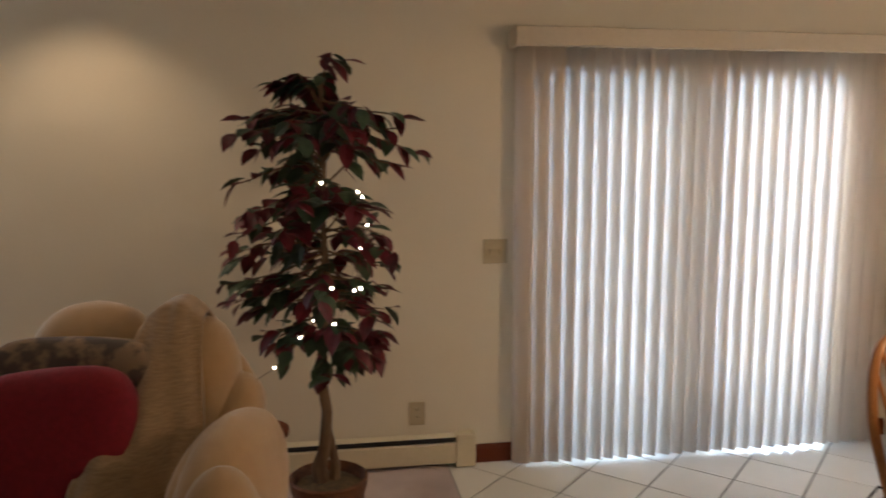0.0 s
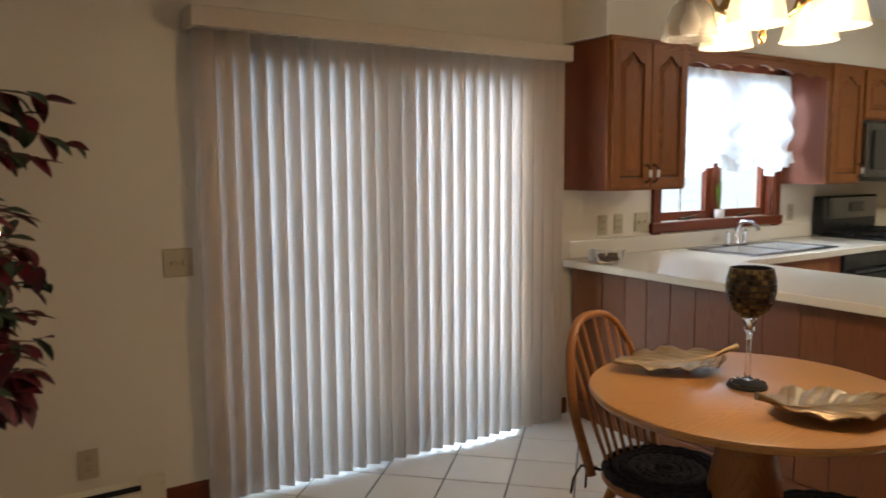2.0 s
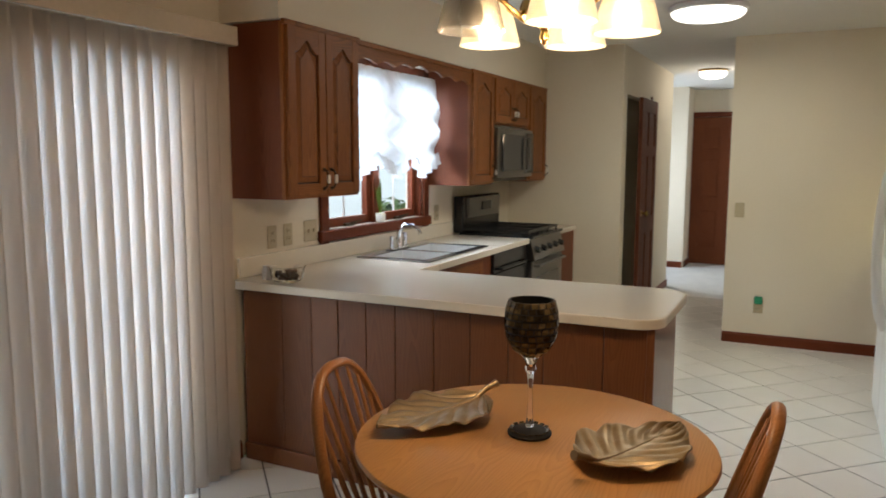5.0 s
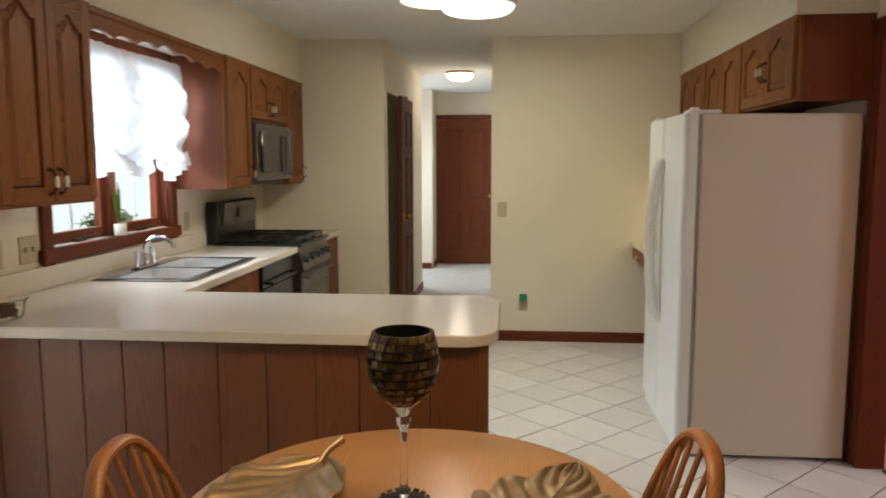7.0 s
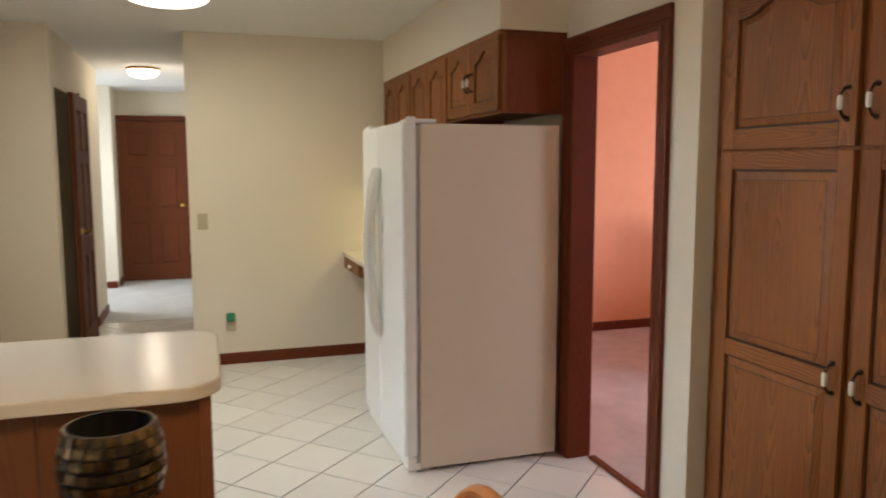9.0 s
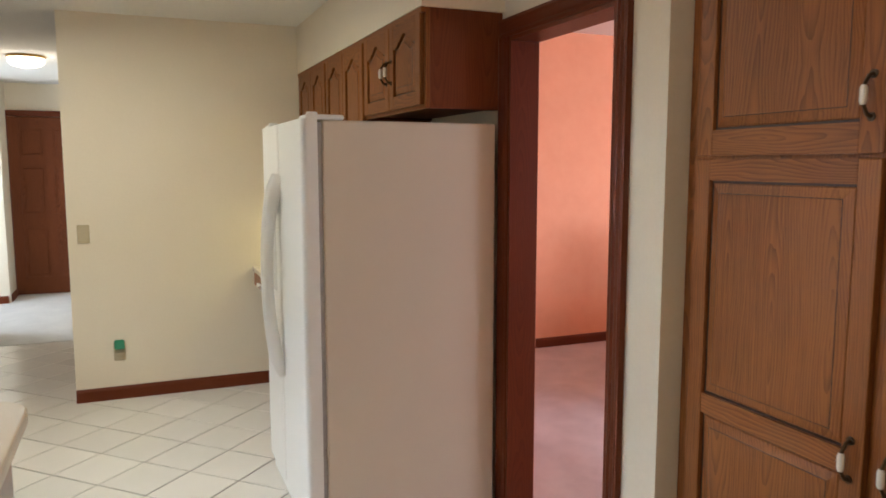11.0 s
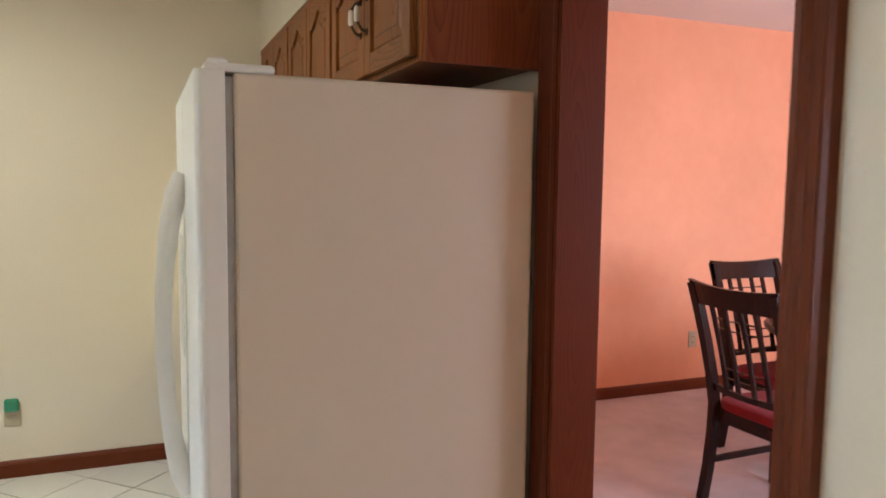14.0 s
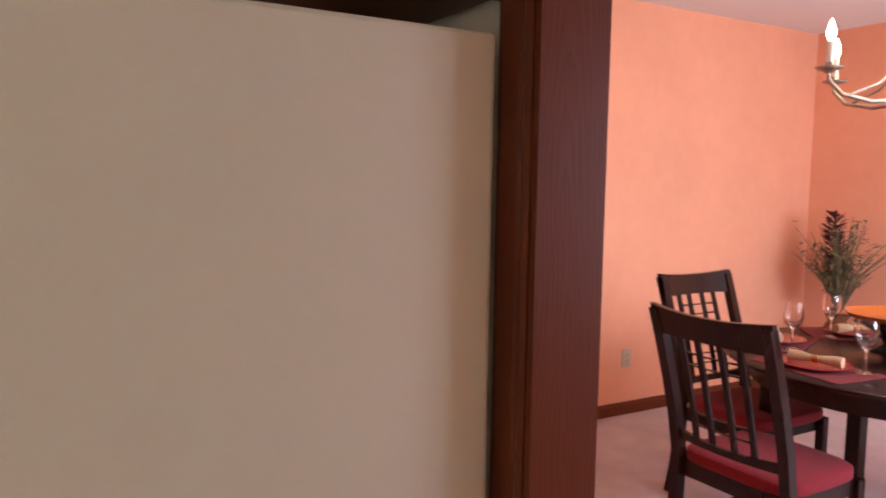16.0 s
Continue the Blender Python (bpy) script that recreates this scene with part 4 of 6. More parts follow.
# things on the sill and the counter
m = Mesh()
m.lathe([(0.0, 0), (0.03, 0), (0.033, 0.02), (0.033, 0.055), (0.03, 0.06), (0.0, 0.06)], 0, 0, 18)
jar = thing("sill_vase", 4.33, 3.412, 1.083, 0, "small white vase with yellow green sprigs on the sill", "vase")
part("vase", m, PORCELAIN, jar, smooth=True)
m = Mesh()
random.seed(8)
for k in range(9):
    a = random.uniform(0, 6.28)
    r = random.uniform(0.003, 0.022)
    m.tube([(0, 0, 0.05), (r * math.cos(a), r * math.sin(a), 0.15), (1.5 * r * math.cos(a), 1.5 * r * math.sin(a), random.uniform(0.19, 0.28))], [0.004, 0.006, 0.003], seg=5)
part("sprig", m, GREENBOTTLE, jar, smooth=True)
dish2 = thing("candy_dish", 3.06, 3.17, 0.9055, 0, "clear glass dish filled with walnut brown potpourri", "dish")
m = Mesh()
m.lathe([(0.0, 0.0), (0.06, 0.0), (0.072, 0.01), (0.082, 0.06), (0.09, 0.072), (0.086, 0.073), (0.077, 0.06), (0.067, 0.013), (0.0, 0.008)], 0, 0, 28, wave=0.02, waves=14)
part("bowl", m, GLASS, dish2, smooth=True)
m = Mesh()
random.seed(5)
for k in range(46):
    a, r = random.uniform(0, 6.28), 0.055 * math.sqrt(random.random())
    q = 0.011
    cx, cy, cz = r * math.cos(a), r * math.sin(a), random.uniform(0.012, 0.04)
    m.lathe([(0.0, cz - 0.002), (q, cz + 0.005), (q * 0.8, cz + 0.013), (0.0, cz + 0.017)], cx, cy, 6)
part("filling", m, WALNUT, dish2, smooth=True)
m = Mesh()
m.lathe([(0.0, 0), (0.024, 0), (0.025, 0.045), (0.02, 0.052), (0.02, 0.066), (0.0, 0.068)], 0, 0, 16)
one("salt_shaker", m, [WHITEPLASTIC], "small white shaker on the counter", "shaker", 3.06, 3.29, 0.9055, smooth=True)


# ---- wall plates ----
def wall_plate(name, x, y, z, rz, w, h, kind, label):
    p = thing(name, x, y, z, rz, label, "outlet" if kind == "outlet" else "switch")
    m = Mesh()
    m.box(-w / 2, -0.007, -h / 2, w / 2, -0.001, h / 2, bevel=0.003)
    part("plate", m, PLATE, p)
    n = max(1, round(w / 0.065))
    for k in range(n):
        m = Mesh()
        c = (k - (n - 1) / 2) * 0.046
        if kind == "outlet":
            for q in (-0.02, 0.02):
                m.box(c - 0.015, -0.0095, q - 0.014, c + 0.015, -0.0065, q + 0.014, bevel=0.0025)
                m.box(c - 0.007, -0.0103, q - 0.005, c - 0.005, -0.009, q + 0.006, mat=1)
                m.box(c + 0.005, -0.0103, q - 0.005, c + 0.007, -0.009, q + 0.006, mat=1)
        else:
            m.box(c - 0.006, -0.017, -0.010, c + 0.006, -0.006, 0.012, bevel=0.002)
        part("socket" if kind == "outlet" else "toggle", m, [PLATE, BLACK], p)
    return p


wall_plate("switch_plate", 0.838, 3.43, 1.045, 0, 0.118, 0.118, "switch", "almond double switch plate on the wall")
wall_plate("outlet_plate", 0.457, 3.43, 0.265, 0, 0.075, 0.118, "outlet", "almond outlet on the wall above the heater")
wall_plate("outlet_plate", 3.269, 3.43, 1.085, 0, 0.072, 0.118, "outlet", "almond outlet over the counter")
wall_plate("outlet_plate", 3.40, 3.43, 1.088, 0, 0.072, 0.118, "outlet", "almond outlet over the counter")
wall_plate("switch_plate", 3.60, 3.43, 1.09, 0, 0.118, 0.118, "switch", "almond double switch plate beside the window")
wall_plate("outlet_plate", 5.16, 3.43, 1.09, 0, 0.072, 0.118, "outlet", "almond outlet beside the range")
wall_plate("switch_plate", 6.638, 1.438, 1.085, -90, 0.072, 0.118, "switch", "almond switch plate on the end wall")
wall_plate("outlet_plate", 6.638, 1.262, 0.315, -90, 0.072, 0.118, "outlet", "almond outlet on the end wall")
wall_plate("outlet_plate", 6.75, -2.955, 0.37, -90, 0.072, 0.118, "outlet", "almond outlet on the orange wall")
m = Mesh()
m.box(-0.032, -0.04, -0.03, 0.032, -0.009, 0.035, bevel=0.012)
nl = one("night_light", m, [GREENGLASS], "green glass plug-in night light in the outlet", "night light", 6.636, 1.262, 0.362, -90)
m = Mesh()
m.box(-0.03, -0.028, -0.055, 0.03, -0.001, 0.055, bevel=0.006)
one("phone_jack", m, [WHITEPLASTIC], "white plastic box on the wall beside the blinds", "jack", 2.93, 3.43, 0.28)

# ---- patio door and vertical blinds ----
pd = tagged(new("door_1"), "white framed sliding glass patio door", "door", kind="structure")
pd.matrix_basis = pose(1.965, 3.5, 0)
m = Mesh()
for x0, x1 in ((-0.835, -0.78), (0.78, 0.835)):
    m.box(x0, -0.05, 0, x1, 0.05, 1.93)
m.box(-0.78, -0.05, 1.88, 0.78, 0.05, 1.93)
m.box(-0.78, -0.05, 0.0, 0.78, 0.05, 0.04)
for x0, x1, y in ((-0.78, -0.70, 0.0), (-0.06, 0.02, 0.0), (0.0, 0.07, -0.035), (0.71, 0.78, -0.035)):
    m.box(x0, y, 0.04, x1, y + 0.03, 1.88)
part("frame", m, WHITEPLASTIC, pd)
m = Mesh()
m.box(-0.72, 0.012, 0.04, -0.04, 0.016, 1.88)
m.box(0.05, -0.022, 0.04, 0.73, -0.018, 1.88)
g = part("pane", m, PANE, pd)
g.visible_shadow = False

vb = thing("vertical_blinds", 1.89, 3.34, 0, 0, "cream vinyl vertical blinds drawn across the patio door", "blinds")
m = Mesh()
m.box(-1.0, -0.075, 1.985, 0.985, -0.062, 2.068, bevel=0.004)
m.box(-1.0, -0.062, 2.056, 0.985, 0.088, 2.066)
m.box(-1.0, -0.062, 1.985, -0.988, 0.088, 2.056)
m.box(0.973, -0.062, 1.985, 0.985, 0.088, 2.056)
part("valance", m, VALANCE, vb)
m = Mesh()
m.box(-0.97, -0.02, 2.0, 0.97, 0.02, 2.04, bevel=0.004)
part("headrail", m, WHITEPLASTIC, vb)


def slat_mesh(w=0.089, h=1.97):
    s = Mesh()
    n = 8
    vs = []
    for j in range(5):
        z = 0.018 + h * j / 4
        for i in range(n + 1):
            u = i / n - 0.5
            vs.append((u * w, -0.010 * (1 - 4 * u * u) + 0.0, z))
    s.add(vs, [(j * (n + 1) + i, j * (n + 1) + i + 1, (j + 1) * (n + 1) + i + 1, (j + 1) * (n + 1) + i) for j in range(4) for i in range(n)])
    return s


random.seed(11)
first = part("slat", slat_mesh(), BLIND, vb, smooth=True, loc=pose(-0.94, 0, 0, 0, 0, -20), solid=0.0012)
N = 27
for k in range(1, N):
    x = -0.94 + k * 1.875 / (N - 1)
    c = first.copy()
    scene.collection.objects.link(c)
    turn = -46 + random.uniform(-3, 3) - (5 if k > 18 else 0)
    if k < 3:
        turn = -20
    c.matrix_basis = pose(x + random.uniform(-0.003, 0.003), random.uniform(-0.002, 0.002), 0, random.uniform(-0.15, 0.15), 0, turn)

# baseboard heater
ht = thing("baseboard_heater", -0.6, 3.429, 0.004, 0, "cream enamel baseboard heater along the wall", "heater")
m = Mesh()
m.prism([(-0.005, 0.0), (-0.005, 0.155), (-0.02, 0.16), (-0.048, 0.145), (-0.048, 0.14), (-0.012, 0.148), (-0.012, 0.0)], -0.9, 1.24, axis=0)
m.prism([(-0.055, 0.022), (-0.05, 0.022), (-0.05, 0.112), (-0.04, 0.122), (-0.042, 0.126), (-0.055, 0.114)], -0.9, 1.24, axis=0)
m.box(1.24, -0.062, 0.0, 1.335, -0.001, 0.162, bevel=0.004)
part("cover", m, HEATER, ht)
m = Mesh()
m.box(-0.9, -0.046, 0.03, 1.24, -0.014, 0.10)
# black strip across the top slot, standing in for the shade inside it
m.box(-0.9, -0.0515, 0.124, 1.24, -0.0485, 0.147)
part("fin_coil", m, BLACK, ht)

# ---- potted tree with fairy lights ----
tree = thing("artificial_tree", 0.03, 2.78, 0.004, 0, "artificial tree with green and burgundy leaves and fairy lights", "plant")
m = Mesh()
m.lathe([(0.0, 0.0), (0.11, 0.0), (0.125, 0.05), (0.14, 0.20), (0.150, 0.235), (0.152, 0.262), (0.143, 0.268), (0.138, 0.25), (0.13, 0.225), (0.0, 0.225)], 0, 0, 28)
part("pot", m, WICKER, tree, smooth=True)
m = Mesh()
m.lathe([(0.132, 0.226), (0.10, 0.242), (0.05, 0.250), (0.0, 0.255)], 0, 0, 18, wave=0.04, waves=5)
part("moss", m, MOSS, tree, smooth=True)
random.seed(21)
wood_m, green, burg, spots = Mesh(), Mesh(), Mesh(), []
trunk = [(-0.02, 0, 0.22), (-0.035, 0.0, 0.30), (-0.012, 0.0, 0.38), (0.0, 0.0, 0.52), (-0.02, 0.01, 0.66), (-0.01, 0.0, 0.80), (0.01, 0, 1.0), (0.0, 0, 1.25), (0.01, 0.01, 1.5), (0.0, 0, 1.78)]
wood_m.tube(trunk, [0.040, 0.030, 0.024, 0.021, 0.020, 0.019, 0.014, 0.011, 0.008, 0.004], seg=9)
wood_m.tube([(0.02, 0, 0.22), (0.028, 0.01, 0.30), (0.012, 0.02, 0.40), (-0.012, 0.01, 0.52)], [0.026, 0.020, 0.015, 0.012], seg=7)


def leaf(target, base, direction, length, width):
    d = Vector(direction).normalized()
    s = d.cross(Vector((random.uniform(-0.3, 0.3), random.uniform(-0.3, 0.3), 1))).normalized()
    up = s.cross(d)
    vs = []
    prof = ((0, 0.0), (0.2, 0.75), (0.45, 1.0), (0.7, 0.72), (0.9, 0.26), (1.0, 0.0))
    for u, wv in prof:
        c = Vector(base) + d * (length * u) - up * (length * 0.28 * u * u)
        vs += [c + s * (width * wv) + up * (0.18 * width * wv), c, c - s * (width * wv) + up * (0.18 * width * wv)]
    fs = []
    for i in range(len(prof) - 1):
        k = 3 * i
        fs += [(k, k + 1, k + 4, k + 3), (k + 1, k + 2, k + 5, k + 4)]
    target.add(vs, fs)


def crown(z):
    """How far the limbs reach at this height."""
    if z < 0.78:
        return 0.13
    if z < 1.1:
        return 0.13 + 0.17 * (z - 0.78) / 0.32
    if z < 1.6:
        return 0.30 + 0.02 * math.sin(z * 17)
    return max(0.06, 0.30 - 1.05 * (z - 1.6))


for k in range(86):
    z = 0.84 + 0.93 * random.random()
    a = k * 2.399 + random.uniform(-0.4, 0.4)
    reach = crown(z) * random.uniform(0.62, 1.22)
    lift = random.uniform(-0.03, 0.14) if z > 1.2 else random.uniform(-0.08, 0.06)
    base = Vector((0, 0, min(z - 0.05, 1.74)))
    pts = [base, base + Vector((math.cos(a) * reach * 0.45, math.sin(a) * reach * 0.45, lift)), base + Vector((math.cos(a) * reach, math.sin(a) * reach, lift - 0.04 * random.random() - 0.07 * reach))]
    wood_m.tube(pts, [0.005, 0.0035, 0.0015], seg=5)
    for j in range(12):
        u = 0.28 + 0.74 * (j / 11)
        p = pts[0].lerp(pts[1], u * 2) if u < 0.5 else pts[1].lerp(pts[2], min(1.0, u * 2 - 1))
        b = a + random.choice((-1, 1)) * random.uniform(0.3, 1.3)
        droop = random.uniform(-1.0, 0.25)
        target = burg if random.random() < 0.42 + 0.22 * (j > 8) else green
        L = random.uniform(0.07, 0.108)
        leaf(target, p + Vector((random.uniform(-1, 1), random.uniform(-1, 1), random.uniform(-1, 1))) * 0.012, (math.cos(b), math.sin(b), droop), L, L * random.uniform(0.26, 0.36))
    if k % 9 == 0:
        spots.append(Vector((random.uniform(-0.06, 0.11), random.uniform(-0.24, -0.14), 0.92 + 0.5 * random.random())))
for k in range(8):
    leaf(green, (random.uniform(0.02, 0.09), random.uniform(-0.05, 0.05), random.uniform(0.70, 0.80)), (random.uniform(-0.3, 1), random.uniform(-0.5, 0.5), -1.3), 0.09, 0.026)
part("trunk", wood_m, BARK, tree, smooth=True)
tagged(part("green_leaves", green, LEAFG, tree), kind="stuff")
tagged(part("burgundy_leaves", burg, LEAFR, tree), kind="stuff")
fl = thing("fairy_lights", -0.03, 2.70, 0.80, 0, "string of warm white fairy lights wound through the tree", "fairy lights")
m, wire = Mesh(), Mesh()
hang = [Vector((0.02, 0.0, 0.10)), Vector((-0.03, -0.03, 0.045)), Vector((-0.07, -0.05, -0.005)), Vector((-0.12, -0.09, -0.045)), Vector((-0.20, -0.13, -0.085))]
pts = hang + [Vector((p.x + 0.10, p.y + 0.05, p.z - 0.80)) for p in spots]
for p in pts:
    m.lathe([(0.0, p.z - 0.005), (0.0034, p.z), (0.0028, p.z + 0.006), (0.0, p.z + 0.009)], p.x, p.y, 7)
wire.tube(hang[::-1], 0.0015, seg=5)
wire.tube([Vector((0.02, 0.0, 0.10))] + pts[5:], 0.0012, seg=4)
tagged(part("bulb", m, BULB, fl), kind="stuff")
part("wire", wire, BARK, fl)

# ---- armchair with throw and cushions ----
ac = thing("armchair", -0.62, 2.15, 0.004, -12, "overstuffed tan plush armchair with a draped throw", "armchair")


def pillow(m, cx, cy, cz, sx, sy, sz, power=2.6, n=20, tilt=0.0, lean=0.0):
    """A soft padded block with full sides."""
    vs, fs = [], []
    for j in range(n // 2 + 1):
        b = -math.pi / 2 + math.pi * j / (n // 2)
        for i in range(n):
            a = 2 * math.pi * i / n

            def f(c):
                return math.copysign(abs(c) ** (2 / power), c)
            x, y, z = sx * f(math.cos(b)) * f(math.cos(a)), sy * f(math.cos(b)) * f(math.sin(a)), sz * f(math.sin(b))
            wob = 1 + 0.03 * noise.noise(Vector((cx * 3 + x * 5, cy * 3 + y * 5, cz * 3 + z * 5)))
            p = Matrix.Rotation(tilt, 3, "X") @ Matrix.Rotation(lean, 3, "Y") @ Vector((x * wob, y * wob, z * wob))
            vs.append((cx + p.x, cy + p.y, cz + p.z))
    for j in range(n // 2):
        for i in range(n):
            q = (i + 1) % n
            fs.append((j * n + i, j * n + q, (j + 1) * n + q, (j + 1) * n + i))
    m.add(vs, fs)


m = Mesh()
pillow(m, 0, 0.02, 0.22, 0.46, 0.42, 0.19, 5)
part("base", m, PLUSH, ac, smooth=True, subsurf=1)
m = Mesh()
pillow(m, 0, -0.08, 0.45, 0.30, 0.36, 0.10, 3.5)
part("seat", m, PLUSH, ac, smooth=True, subsurf=1)
m = Mesh()
pillow(m, -0.15, 0.30, 0.74, 0.23, 0.15, 0.30, 2.4, tilt=-0.18)
pillow(m, 0.13, 0.30, 0.73, 0.20, 0.15, 0.28, 2.4, tilt=-0.18)
pillow(m, 0.0, 0.36, 0.62, 0.38, 0.12, 0.34, 2.3, tilt=-0.18)
pillow(m, 0.25, 0.30, 0.57, 0.12, 0.14, 0.25, 2.3, tilt=-0.15, lean=0.35)
part("backrest", m, PLUSH, ac, smooth=True, subsurf=1)
for sgn in (-1, 1):
    m = Mesh()
    pillow(m, sgn * 0.40, -0.06, 0.50, 0.12, 0.34, 0.28, 2.6)
    pillow(m, sgn * 0.44, -0.12, 0.585, 0.12, 0.32, 0.235, 2.2)
    pillow(m, sgn * 0.48, -0.34, 0.48, 0.115, 0.15, 0.30, 2.2)
    part("arm", m, PLUSH, ac, smooth=True, subsurf=1)


def throw(u, v):
    """From behind the backrest over its top, then down the front to the seat, spreading as it falls."""
    line = ((0.0, 0.47, 0.78), (0.14, 0.43, 0.97), (0.22, 0.35, 1.055), (0.30, 0.26, 1.045), (0.42, 0.17, 0.95), (0.70, 0.02, 0.76), (0.86, -0.12, 0.64), (1.0, -0.20, 0.52))
    k = 0
    while k < len(line) - 2 and v > line[k + 1][0]:
        k += 1
    f = (v - line[k][0]) / (line[k + 1][0] - line[k][0])
    y = line[k][1] + f * (line[k + 1][1] - line[k][1])
    z = line[k][2] + f * (line[k + 1][2] - line[k][2])
    fall = max(0.0, v - 0.25) / 0.75
    s = 2 * u - 1
    half = 0.075 + 0.11 * fall
    x = 0.15 + 0.05 * fall + half * s
    round_off = 0.05 * s * s * (1 - 0.6 * fall)
    k = (0.014 * math.sin(9 * u + 6 * v) + 0.007 * math.sin(17 * u - 9 * v)) * (0.3 + fall)
    hem = 0.006 * math.sin(70 * v) if v > 0.8 else 0.0
    return (x, y - k - 0.03 - hem, z - round_off - 0.09 * fall * s + 0.4 * k)


m = Mesh()
m.grid(throw, 32, 72)
th = one("throw_blanket", m, [THROW], "tan knitted throw draped over the armchair", "blanket", -0.62, 2.15, 0.004, -12, smooth=True, solid=0.014)
m = Mesh()
pillow(m, -0.09, -0.06, 0.69, 0.25, 0.09, 0.23, 3.6, tilt=-0.3, lean=-0.12)
cu = one("red_cushion", m, [RED], "deep red velvet cushion on the armchair", "cushion", -0.62, 2.15, 0.004, -12, smooth=True, subsurf=1)
m = Mesh()
pillow(m, -0.11, 0.09, 0.73, 0.27, 0.08, 0.24, 4.5, tilt=-0.25)
one("tapestry_cushion", m, [TAPESTRY], "patterned tapestry cushion behind the red one", "cushion", -0.62, 2.15, 0.004, -12, smooth=True, subsurf=1)
# small round side table behind the chair's arm
m = Mesh()
m.lathe([(0.0, 0.0), (0.11, 0.0), (0.11, 0.02), (0.02, 0.04), (0.02, 0.53), (0.10, 0.54), (0.10, 0.56), (0.0, 0.56)], 0, 0, 20)
one("side_table", m, [TRIM], "small dark wooden side table behind the armchair", "table", -0.20, 2.53, 0.004, smooth=True)

# ---- round table ----
TX, TY, TZ = 1.985, 1.55, 0.785
tb = thing("round_table", TX, TY, 0, 0, "round honey maple pedestal table", "table")
m = Mesh()
m.lathe([(0.0, TZ - 0.032), (0.425, TZ - 0.032), (0.445, TZ - 0.026), (0.455, TZ - 0.012), (0.452, TZ - 0.003), (0.446, TZ), (0.0, TZ)], 0, 0, 64)
part("top", m, HONEY, tb, smooth=True)
m = Mesh()
m.lathe([(0.22, TZ - 0.07), (0.22, TZ - 0.033), (0.20, TZ - 0.033), (0.20, TZ - 0.07)], 0, 0, 48)
part("block", m, HONEYZ, tb, smooth=True)
m = Mesh()
m.lathe([(0.13, 0.10), (0.13, 0.14), (0.085, 0.18), (0.075, 0.30), (0.10, 0.42), (0.105, 0.50), (0.085, 0.60), (0.10, 0.66), (0.16, 0.70), (0.16, TZ - 0.033)], 0, 0, 28)
part("pedestal", m, HONEYZ, tb, smooth=True)
for k in range(4):
    a = radians(45 + 90 * k)
    m = Mesh()
    m.tube([(0.10 * math.cos(a), 0.10 * math.sin(a), 0.13), (0.24 * math.cos(a), 0.24 * math.sin(a), 0.10), (0.36 * math.cos(a), 0.36 * math.sin(a), 0.03)], [0.042, 0.036, 0.028], seg=10)
    part("foot", m, HONEYZ, tb, smooth=True)


